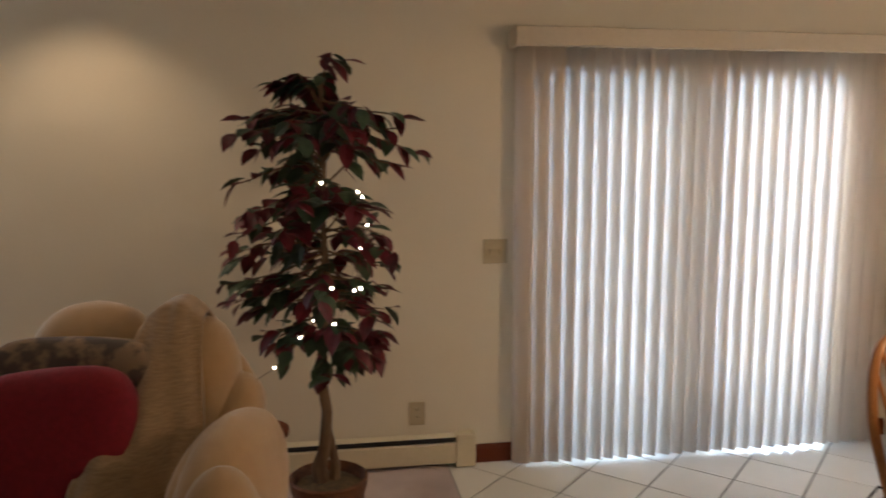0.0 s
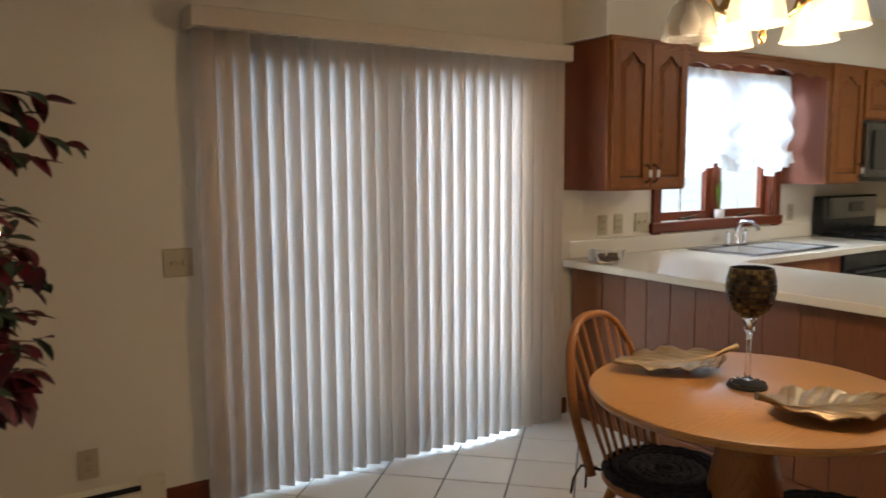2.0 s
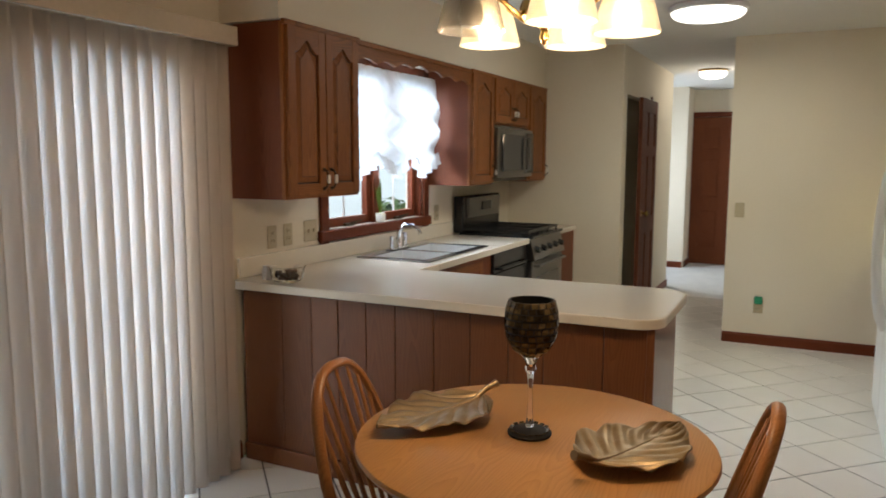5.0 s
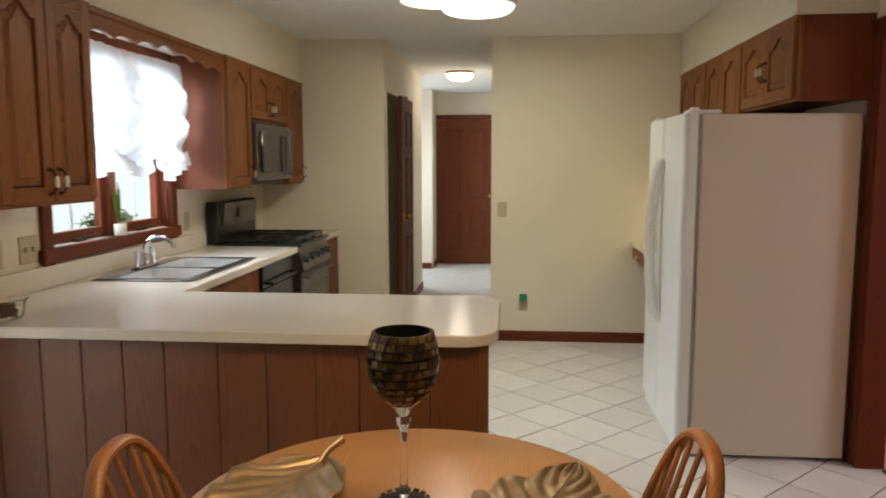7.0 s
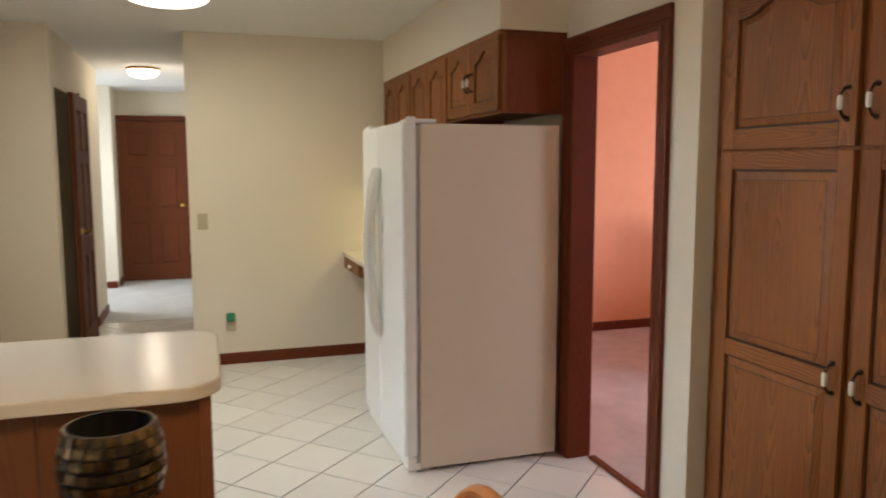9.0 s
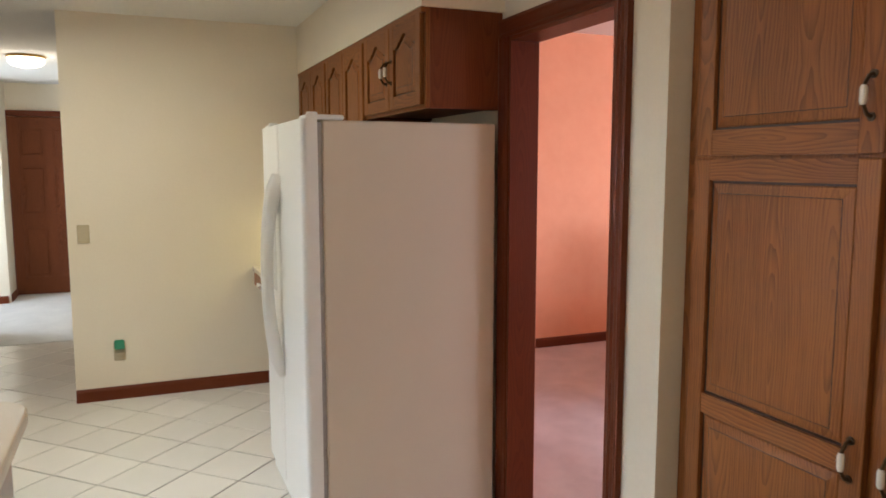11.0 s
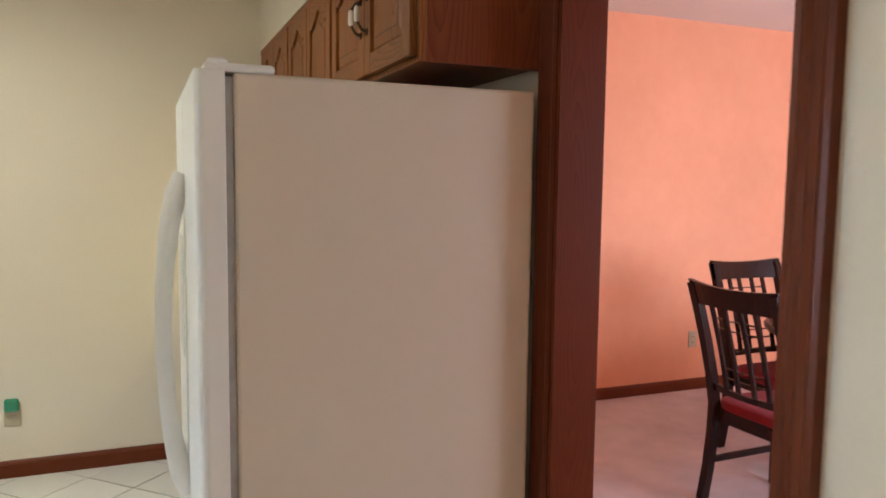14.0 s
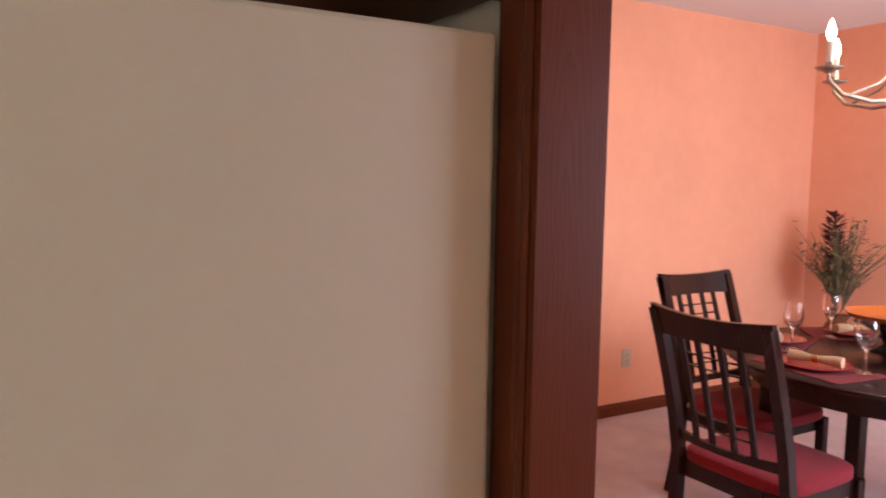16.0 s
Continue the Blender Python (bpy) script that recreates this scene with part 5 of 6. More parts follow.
def bow_chair(x, y, rz, pad, label):
    """A hoop-back chair: seat, turned legs, bent bow and spindles; it faces local -y."""
    c = thing("windsor_chair", x, y, 0, rz, label, "chair", "chairs round the small table")
    m = Mesh()
    m.lathe([(0.0, 0.415), (0.17, 0.415), (0.195, 0.425), (0.205, 0.44), (0.20, 0.452), (0.17, 0.452), (0.0, 0.446)], 0, 0, 36)
    part("seat", m, HONEYZ, c, smooth=True)
    for sx, sy in ((-1, -1), (1, -1), (-1, 1), (1, 1)):
        m = Mesh()
        m.tube([(sx * 0.12, sy * 0.11, 0.42), (sx * 0.145, sy * 0.14, 0.30), (sx * 0.16, sy * 0.16, 0.18), (sx * 0.19, sy * 0.19, 0.0)], [0.016, 0.021, 0.019, 0.012], seg=10)
        part("leg", m, HONEYZ, c, smooth=True)
    m = Mesh()
    for sx in (-1, 1):
        m.tube([(sx * 0.16, -0.155, 0.19), (sx * 0.16, 0.155, 0.19)], 0.009)
    m.tube([(-0.16, 0, 0.19), (0.16, 0, 0.19)], 0.009)
    part("stretcher", m, HONEYZ, c, smooth=True)

    def bow(a):
        u = math.cos(a)
        s = math.sin(a)
        xx = 0.195 * math.copysign(abs(u) ** 0.75, u) * (1 - 0.12 * (1 - s) * 0)
        if s < 0.35:
            xx *= 0.86 + 0.14 * (s / 0.35)
        h = 0.485 * s ** 0.8 if s > 0 else 0
        return (xx, 0.165 + 0.155 * (h / 0.5), 0.44 + h)
    m = Mesh()
    m.tube([bow(math.pi * k / 32) for k in range(33)], 0.013, seg=10, flat=1.25)
    part("bow", m, HONEYZ, c, smooth=True)
    for k in range(7):
        t = -0.75 + 0.25 * k
        xb = 0.17 * t
        top = bow(math.acos(max(-1, min(1, t * 0.86))))
        m = Mesh()
        m.tube([(xb * 0.8, 0.155 - 0.02 * t * t, 0.445), ((xb * 0.8 + top[0]) / 2, (0.155 + top[1]) / 2, (0.445 + top[2]) / 2), top], [0.0055, 0.0085, 0.0055], seg=8)
        part("spindle", m, HONEYZ, c, smooth=True)
    if pad:
        p = thing("seat_pad", x, y, 0.4525, rz, "round black braided seat pad tied to the chair", "cushion")
        m = Mesh()
        for k in range(7):
            r = 0.19 - 0.027 * k
            n = 64
            m.tube([(r * math.cos(2 * math.pi * i / n), r * math.sin(2 * math.pi * i / n), 0.013 + 0.003 * math.sin(i * 2.1 + k)) for i in range(n + 1)], 0.0145, seg=7, mat=int(k > 2))
        part("braid", m, [BRAID, BRAID2], p, smooth=True)
        m = Mesh()
        for sx in (-1, 1):
            for q in (-1, 0.4):
                m.tube([(sx * 0.15, 0.14, 0.01), (sx * 0.17 + q * 0.02, 0.19, 0.02), (sx * 0.17 + q * 0.045, 0.20, -0.02), (sx * 0.17 + q * 0.05, 0.205, -0.07)], 0.004, seg=6)
        part("tie", m, BRAID, p, smooth=True)
    return c


bow_chair(1.93, 1.79, 5, True, "honey maple hoop-back chair with a black braided pad")
bow_chair(2.02, 1.30, 183, True, "honey maple hoop-back chair tucked under the table")

# goblet candle holder with mosaic bowl
gb = thing("mosaic_goblet", 2.0, 1.565, TZ + 0.0005, 0, "tall glass goblet candle holder with bronze mosaic bowl", "candle holder")
m = Mesh()
m.lathe([(0.0, 0.0), (0.056, 0.0), (0.057, 0.006), (0.04, 0.014), (0.014, 0.02), (0.0, 0.021)], 0, 0, 28)
part("foot", m, MORTAR, gb, smooth=True)
m = Mesh()
m.lathe([(0.0, 0.0215), (0.012, 0.0215), (0.0075, 0.05), (0.0065, 0.13), (0.009, 0.16), (0.017, 0.172), (0.011, 0.186), (0.020, 0.20), (0.024, 0.207), (0.0, 0.207)], 0, 0, 20)
part("stem", m, GLASS, gb, smooth=True)
prof = [(0.022, 0.208), (0.045, 0.225), (0.062, 0.255), (0.068, 0.29), (0.065, 0.325), (0.057, 0.352)]
m = Mesh()
m.lathe(prof + [(0.054, 0.352), (0.061, 0.322), (0.064, 0.29), (0.058, 0.258), (0.042, 0.229), (0.0, 0.212)], 0, 0, 32)
part("bowl", m, MORTAR, gb, smooth=True)


def at_profile(u):
    k = min(int(u * (len(prof) - 1)), len(prof) - 2)
    f = u * (len(prof) - 1) - k
    return (prof[k][0] * (1 - f) + prof[k + 1][0] * f, prof[k][1] * (1 - f) + prof[k + 1][1] * f)


def chip_mesh(w, h):
    c = Mesh()
    c.box(-w / 2, -0.0012, -h / 2, w / 2, 0.0012, h / 2, bevel=0.0006)
    return c


random.seed(3)
chips = {}
for row in range(10):
    u0 = (row + 0.5) / 10
    r, z = at_profile(u0)
    r2, z2 = at_profile(min(1, u0 + 0.05))
    r1, z1 = at_profile(max(0, u0 - 0.05))
    lean = math.degrees(math.atan2(r2 - r1, z2 - z1))
    n = max(8, int(2 * math.pi * r / 0.0185))
    for k in range(n):
        key = (round(2 * math.pi * r / n * 0.85, 4), 0.0128)
        if key not in chips:
            ob = part("tessera", chip_mesh(*key), MOSAIC, gb)
            chips[key] = ob
        else:
            ob = chips[key].copy()
            scene.collection.objects.link(ob)
        a = 360 * (k + 0.5 * (row % 2)) / n
        ob.matrix_basis = pose(0, 0, 0, 0, 0, a) @ pose(0, -r - 0.001, z, lean, 0, random.uniform(-3, 3))
for k in range(16):
    ob = part("tessera", chip_mesh(0.013, 0.013), MOSAIC, gb) if k == 0 else ob.copy()
    if k:
        scene.collection.objects.link(ob)
    ob.matrix_basis = pose(0, 0, 0, 0, 0, k * 22.5) @ pose(0, -0.046, 0.0125, 70, 0, 0)


# hammered leaf platters
def leaf_platter(x, y, rz, label, size=0.16):
    p = thing("leaf_platter", x, y, TZ + 0.0005, rz, label, "platter", "leaf platters on the table")

    def half(u):
        """Half width along the leaf, with lobes."""
        b = math.sin(math.pi * min(1, u ** 0.75)) ** 0.8
        lobe = 0.10 * math.sin(u * 21 + 0.6) * (0.3 + 0.7 * u) * (1 - u)
        return max(0.002, 0.88 * b + lobe)

    def fn(u, v):
        s = 2 * v - 1
        w = half(u)
        xx = (u - 0.5) * 2.35
        yy = s * w * 0.92
        rib = abs(s)
        ridge = 0.009 * abs(math.sin((u * 1.3 - 0.45 * rib) * 17))
        z = 0.016 + 0.016 * (rib * w) ** 2 + 0.014 * (abs(xx) / 1.2) ** 3 + ridge * min(1, rib * 3) * 0.9 + 0.005 * math.exp(-(s * 9) ** 2)
        z += 0.006 * math.sin(u * 23) * rib ** 3
        return (xx * size, yy * size, z)
    m = Mesh()
    m.grid(fn, 72, 36)
    part("leaf", m, GOLDLEAF, p, smooth=True, solid=0.003)
    m = Mesh()
    m.tube([fn(0.04 + 0.94 * k / 20, 0.5) for k in range(21)], [0.006 - 0.0045 * k / 20 for k in range(21)], seg=7)
    q = Vector(fn(0.0, 0.5))
    m.tube([fn(0.06, 0.5), q + Vector((-0.01, 0, 0.012)), q + Vector((-0.03, 0.006, 0.020)), q + Vector((-0.05, 0.009, 0.026))], [0.006, 0.008, 0.009, 0.012], seg=9)
    part("stem", m, GOLDLEAF, p, smooth=True)
    m = Mesh()
    for k in range(3):
        a = radians(120 * k)
        m.lathe([(0.007, 0.0), (0.009, 0.006), (0.006, 0.016)], 0.07 * math.cos(a), 0.07 * math.sin(a), 10)
    part("foot", m, GOLDLEAF, p)
    return p


leaf_platter(1.97, 1.83, 158, "bronze metal leaf shaped platter on the table")
leaf_platter(1.99, 1.285, -22, "bronze metal leaf shaped platter on the table")

# ---- chandelier over the small table ----
cx, cy = 1.955, 1.53
CD = 0.025
ch = thing("brass_chandelier", cx, cy, H + CD, 0, "polished brass chandelier with five etched glass bell shades", "chandelier")
m = Mesh()
m.lathe([(0.0, -0.021), (0.065, -0.021), (0.062, -0.06), (0.03, -0.075), (0.008, -0.085), (0.007, -0.40), (0.012, -0.41), (0.035, -0.44), (0.042, -0.47), (0.025, -0.50), (0.014, -0.53), (0.02, -0.56), (0.045, -0.60), (0.058, -0.63), (0.062, -0.645), (0.05, -0.66), (0.02, -0.672), (0.008, -0.685), (0.012, -0.70), (0.006, -0.715), (0.0, -0.72)], 0, 0, 24)
part("stem", m, BRASS, ch, smooth=True)
for k in range(5):
    a = radians(72 * k + 65.5)
    R = 0.188
    q = Matrix.Rotation(a, 3, "Z")
    m = Mesh()
    m.tube([q @ Vector(v) for v in ((0.02, 0, -0.63), (0.065, 0, -0.655), (0.12, 0, -0.62), (0.155, 0, -0.555), (0.183, 0, -0.53), (0.195, 0, -0.545), (R, 0, -0.565))], [0.006] * 7, seg=8)
    m.tube([q @ Vector(v) for v in ((0.14, 0, -0.60), (0.115, 0, -0.565), (0.135, 0, -0.545), (0.15, 0, -0.565))], 0.004, seg=6)
    o = q @ Vector((R, 0, 0))
    m.lathe([(0.0, -0.555), (0.014, -0.56), (0.022, -0.575), (0.03, -0.59), (0.031, -0.60), (0.0, -0.60)], o.x, o.y, 16)
    part("arm", m, BRASS, ch, smooth=True)
    s = Mesh()
    outer = [(0.030, -0.595), (0.043, -0.603), (0.055, -0.620), (0.063, -0.643), (0.069, -0.668), (0.074, -0.690), (0.077, -0.699)]
    s.lathe(outer + [(r - 0.003, z + 0.0005) for r, z in outer[::-1]], o.x, o.y, 60, wave=0.014, waves=20)
    s.f = [f for f in s.f if len(f) < 30]
    s.m = [0] * len(s.f)
    part("shade", s, SHADE if k != 1 else CLEARSHADE, ch, smooth=True)
    b = Mesh()
    b.lathe([(0.012, -0.60), (0.014, -0.62), (0.026, -0.645), (0.030, -0.665), (0.022, -0.688), (0.0, -0.695)], o.x, o.y, 16)
    part("bulb", b, BULB if k != 1 else FROSTED, ch, smooth=True)
    if k == 1:
        continue
    lamp("chandelier_light", "POINT", (cx + o.x, cy + o.y, H - 0.715), 5.5, WARM, size=0.03)

# ---- ceiling lamps ----
kl = thing("ceiling_lamp", 5.30, 1.58, H, 0, "round white ceiling lamp with a ring trim", "ceiling lamp")
m = Mesh()
m.lathe([(0.235, -0.001), (0.245, -0.015), (0.24, -0.035), (0.225, -0.04), (0.222, -0.01)], 0, 0, 40)
part("ring", m, WHITEPLASTIC, kl, smooth=True)
m = Mesh()
m.lathe([(0.222, -0.012), (0.222, -0.05), (0.205, -0.068), (0.18, -0.08), (0.10, -0.092), (0.0, -0.096)], 0, 0, 96, wave=0.012, waves=32)
d = part("diffuser", m, DIFFUSER, kl, smooth=True)
d.visible_shadow = False
hl = thing("ceiling_lamp", 8.85, 1.94, H, 0, "small round dome ceiling lamp in the hall", "ceiling lamp")
m = Mesh()
m.lathe([(0.15, -0.001), (0.155, -0.012), (0.15, -0.022), (0.14, -0.024)], 0, 0, 32)
part("ring", m, BRASS, hl, smooth=True)
m = Mesh()
m.lathe([(0.145, -0.02), (0.14, -0.06), (0.11, -0.085), (0.05, -0.10), (0.0, -0.103)], 0, 0, 32)
d = part("diffuser", m, DIFFUSER, hl, smooth=True)
d.visible_shadow = False
m = Mesh()
m.lathe([(0.07, -0.0005), (0.075, -0.006), (0.06, -0.01), (0.055, -0.003)], 0, 0, 24)
one("recessed_lamp", m, [WHITEPLASTIC], "white trim ring of a recessed ceiling lamp", "ceiling lamp", -0.95, 2.95, H)


# ---- hall ----
def panel_door(parent, w, h, loc):
    m = Mesh()
    st, th = 0.10, 0.036
    zs = ((0.20, 0.78), (0.93, 1.50), (1.60, h - 0.12))
    m.box(0, 0, 0, st, th, h)
    m.box(w - st, 0, 0, w, th, h)
    m.box(w / 2 - 0.045, 0.0016, 0.19, w / 2 + 0.045, th - 0.0016, h - 0.11)
    last = 0.0
    for z0, z1 in zs:
        m.box(st, 0.0006, last, w - st, th - 0.0006, z0)
        last = z1
        for x0, x1 in ((st, w / 2 - 0.045), (w / 2 + 0.045, w - st)):
            m.box(x0, 0.014, z0, x1, th - 0.014, z1)
            m.box(x0 + 0.03, 0.006, z0 + 0.03, x1 - 0.03, th - 0.006, z1 - 0.03, bevel=0.007)
    m.box(st, 0.0006, last, w - st, th - 0.0006, h)
    return part("leaf", m, DOORW, parent, loc=loc)


def knob(parent, x, z, y):
    k = Mesh()
    k.lathe([(0.028, 0.0), (0.026, 0.006), (0.010, 0.010), (0.010, 0.03), (0.026, 0.04), (0.028, 0.052), (0.018, 0.062), (0.0, 0.064)], 0, 0, 18)
    part("knob", k, BRASS, parent, smooth=True, loc=pose(x, y, z, 90))


d1 = tagged(new("door_2"), "closed dark mahogany six panel door at the hall's end", "door", kind="structure")
d1.matrix_basis = pose(11.27, 2.44, 0.01, 0, 0, -90)
panel_door(d1, 0.82, 2.06, pose(0.0, -0.005, 0))
knob(d1, 0.76, 0.98, -0.006)
m = Mesh()
for x0, x1, z0, z1 in ((-0.012, -0.001, 0, 2.10), (0.821, 0.90, 0, 2.10), (-0.012, 0.90, 2.065, 2.13)):
    m.box(x0, -0.02, z0, x1, 0.028, z1, bevel=0.003)
part("frame", m, TRIM, d1)
d2 = thing("open_door", 7.11, 2.345, 0.012, 0, "open dark mahogany panel door at the hall closet", "door")
panel_door(d2, 0.72, 2.03, pose(0, -0.02, 0))
knob(d2, 0.07, 0.98, -0.02)
m = Mesh()
for z in (0.25, 1.0, 1.8):
    m.tube([(0.725, 0.02, z), (0.725, 0.02, z + 0.09)], 0.008)
part("hinge", m, BRASS, d2, smooth=True)
m = Mesh()
m.box(7.83, 2.384, 0, 7.90, 2.3995, 2.10, bevel=0.004)
structure("casing_hall", m, [TRIM], "dark stained door casing in the hall")


# ---- dining room ----
DX, DY, DZ = 5.02, -2.80, 0.755
dt = thing("dining_table", DX, DY, 0.006, 0, "round dark espresso wooden dining table", "table")
m = Mesh()
m.lathe([(0.0, DZ - 0.03), (0.64, DZ - 0.03), (0.67, DZ - 0.022), (0.675, DZ - 0.008), (0.665, DZ), (0.0, DZ)], 0, 0, 72)
part("top", m, ESPRESSO, dt, smooth=True)
m = Mesh()
m.lathe([(0.56, DZ - 0.12), (0.56, DZ - 0.031), (0.54, DZ - 0.031), (0.54, DZ - 0.12)], 0, 0, 56)
part("apron", m, ESPRESSO, dt, smooth=True)
for k in range(4):
    a = radians(45 + 90 * k)
    m = Mesh()
    x, y = 0.47 * math.cos(a), 0.47 * math.sin(a)
    m.box(x - 0.035, y - 0.035, 0.0, x + 0.035, y + 0.035, DZ - 0.031, bevel=0.006)
    part("leg", m, ESPRESSO, dt)


def lattice_chair(x, y, rz):
    """A mission chair with a lattice back and red seat; it faces local -y."""
    c = thing("dining_chair", x, y, 0.006, rz, "dark espresso dining chair with lattice back and red seat", "chair", "chairs round the dining table")
    W2 = 0.225

    def back(z):
        """How far the back leans at this height."""
        return 0.205 + (0.0 if z < 0.45 else 0.16 * ((z - 0.45) / 0.58) ** 1.3) + (0.05 * ((0.45 - z) / 0.45) ** 2 if z < 0.45 else 0)
    for sx in (-1, 1):
        m = Mesh()
        zs = [0.0, 0.15, 0.3, 0.45, 0.6, 0.75, 0.9, 1.02]
        for a, b in zip(zs, zs[1:]):
            ya, yb = back(a), back(b)
            xa, xb = sx * W2 - 0.02, sx * W2 + 0.02
            m.add([(xa, ya - 0.02, a), (xb, ya - 0.02, a), (xb, ya + 0.02, a), (xa, ya + 0.02, a), (xa, yb - 0.02, b), (xb, yb - 0.02, b), (xb, yb + 0.02, b), (xa, yb + 0.02, b)],
                  [(0, 1, 5, 4), (1, 2, 6, 5), (2, 3, 7, 6), (3, 0, 4, 7)] + ([(3, 2, 1, 0)] if a == 0 else []) + ([(4, 5, 6, 7)] if b == 1.02 else []))
        part("back_leg", m, ESPRESSO, c)
        m = Mesh()
        m.box(sx * W2 - 0.02, -0.225, 0.0, sx * W2 + 0.02, -0.185, 0.43, bevel=0.004)
        part("front_leg", m, ESPRESSO, c)

    def bar(m, x0, x1, z0, z1, dip=0.0, th=0.009):
        n = 10
        vs = []
        for i in range(n + 1):
            u = i / n
            x = x0 + u * (x1 - x0)
            d = dip * (1 - (2 * x / (2 * W2)) ** 2)
            top = z1 - 0.5 * d * 0.6
            for z in (z0, top):
                yy = back(z) + d * 0.6
                vs += [(x, yy - th, z), (x, yy + th, z)]
        fs = []
        for i in range(n):
            k = 4 * i
            fs += [(k, k + 4, k + 6, k + 2), (k + 1, k + 3, k + 7, k + 5), (k, k + 1, k + 5, k + 4), (k + 2, k + 6, k + 7, k + 3)]
        fs += [(0, 2, 3, 1), (4 * n, 4 * n + 1, 4 * n + 3, 4 * n + 2)]
        m.add(vs, fs)
    m = Mesh()
    bar(m, -W2 - 0.02, W2 + 0.02, 0.93, 1.035, 0.045, 0.012)
    part("top_rail", m, ESPRESSO, c)
    m = Mesh()
    bar(m, -W2 + 0.02, W2 - 0.02, 0.52, 0.56, 0.045)
    part("lower_rail", m, ESPRESSO, c)
    m = Mesh()
    for xx in (-0.12, -0.045, 0.045, 0.12):
        for j in range(8):
            z0, z1 = 0.55 + j * 0.0485, 0.55 + (j + 1) * 0.0485
            d0 = 0.027 * (1 - (xx / W2) ** 2)
            m.add([(xx - 0.011, back(z0) + d0 - 0.006, z0), (xx + 0.011, back(z0) + d0 - 0.006, z0), (xx + 0.011, back(z0) + d0 + 0.006, z0), (xx - 0.011, back(z0) + d0 + 0.006, z0),
                   (xx - 0.011, back(z1) + d0 - 0.006, z1), (xx + 0.011, back(z1) + d0 - 0.006, z1), (xx + 0.011, back(z1) + d0 + 0.006, z1), (xx - 0.011, back(z1) + d0 + 0.006, z1)],
                  [(0, 1, 5, 4), (1, 2, 6, 5), (2, 3, 7, 6), (3, 0, 4, 7)])
    for z in (0.60, 0.645, 0.83, 0.875):
        bar(m, -0.131, 0.131, z, z + 0.018, 0.045, 0.005)
    part("lattice", m, ESPRESSO, c)
    m = Mesh()
    m.box(-W2 + 0.0, -0.20, 0.37, W2 - 0.0, 0.20, 0.43)
    for sx in (-1, 1):
        m.box(sx * W2 - 0.012, -0.19, 0.17, sx * W2 + 0.012, 0.2, 0.195)
    part("seat_frame", m, ESPRESSO, c)
    m = Mesh()
    pillow(m, 0, -0.015, 0.452, 0.238, 0.222, 0.032, 5.5, 28)
    part("seat", m, RED, c, smooth=True)
    return c


lattice_chair(5.02, -1.995, 2)
lattice_chair(5.50, -2.535, -90)
lattice_chair(4.45, -3.50, 150)


def setting(a, r=0.47):
    """A place setting at that angle of the table."""
    x, y = DX + r * math.cos(a), DY + r * math.sin(a)
    z = DZ + 0.0065
    rz = math.degrees(a) + 90
    m = Mesh()
    m.prism(rounded(-0.21, -0.14, 0.21, 0.14, (0.02,) * 4, 4), 0, 0.003)
    one("placemat", m, [MAT], "burgundy woven placemat on the dining table", "placemat", x, y, z, rz)
    p = thing("dinner_plate", x, y, z + 0.0035, rz, "dark red glazed dinner plate on a placemat", "plate")
    m = Mesh()
    m.lathe([(0.0, 0.0), (0.08, 0.0), (0.125, 0.014), (0.13, 0.018), (0.126, 0.0195), (0.08, 0.006), (0.0, 0.005)], 0, 0, 36)
    part("rim", m, REDPLATE, p, smooth=True)
    m = Mesh()
    m.tube([(-0.10, 0, 0.03), (-0.06, 0, 0.031), (-0.015, 0, 0.03), (0.0, 0, 0.03), (0.015, 0, 0.03), (0.06, 0, 0.031), (0.10, 0, 0.03)], [0.022, 0.021, 0.014, 0.013, 0.014, 0.021, 0.022], seg=12)
    m.lathe([(0.016, 0.018), (0.018, 0.03), (0.016, 0.042)], 0.0, 0, 14, mat=1)
    one("rolled_napkin", m, [NAPKIN, BRASS], "tan linen napkin rolled in a ring", "napkin", x, y, z + 0.007, rz + 20, smooth=True)
    w = thing("wine_glass", x + 0.17 * math.cos(a + 2.2), y + 0.17 * math.sin(a + 2.2), z + 0.0032, 0, "clear stemmed wine glass on the dining table", "glass", "wine glasses")
    m = Mesh()
    m.lathe([(0.0, 0.0), (0.036, 0.001), (0.03, 0.004), (0.006, 0.010), (0.004, 0.03), (0.004, 0.085), (0.012, 0.095), (0.034, 0.115), (0.042, 0.145), (0.038, 0.185), (0.034, 0.205), (0.0325, 0.205), (0.0365, 0.185), (0.040, 0.146), (0.032, 0.118), (0.010, 0.098), (0.0, 0.097)], 0, 0, 24)
    part("goblet", m, GLASS, w, smooth=True)


for a in (radians(84), radians(22), radians(-40), radians(150)):
    setting(a)
bw = thing("centre_bowl", 5.10, -2.93, DZ + 0.0065, 0, "wide orange ceramic bowl on a dark footed stand", "bowl")
m = Mesh()
m.lathe([(0.0, 0.0), (0.10, 0.0), (0.10, 0.01), (0.04, 0.03), (0.06, 0.07), (0.16, 0.115), (0.16, 0.12), (0.0, 0.12)], 0, 0, 32)
part("stand", m, BLACK, bw, smooth=True)
m = Mesh()
m.lathe([(0.0, 0.1205), (0.10, 0.1205), (0.18, 0.145), (0.20, 0.165), (0.195, 0.168), (0.16, 0.152), (0.0, 0.14)], 0, 0, 40)
part("bowl", m, TERRA, bw, smooth=True)

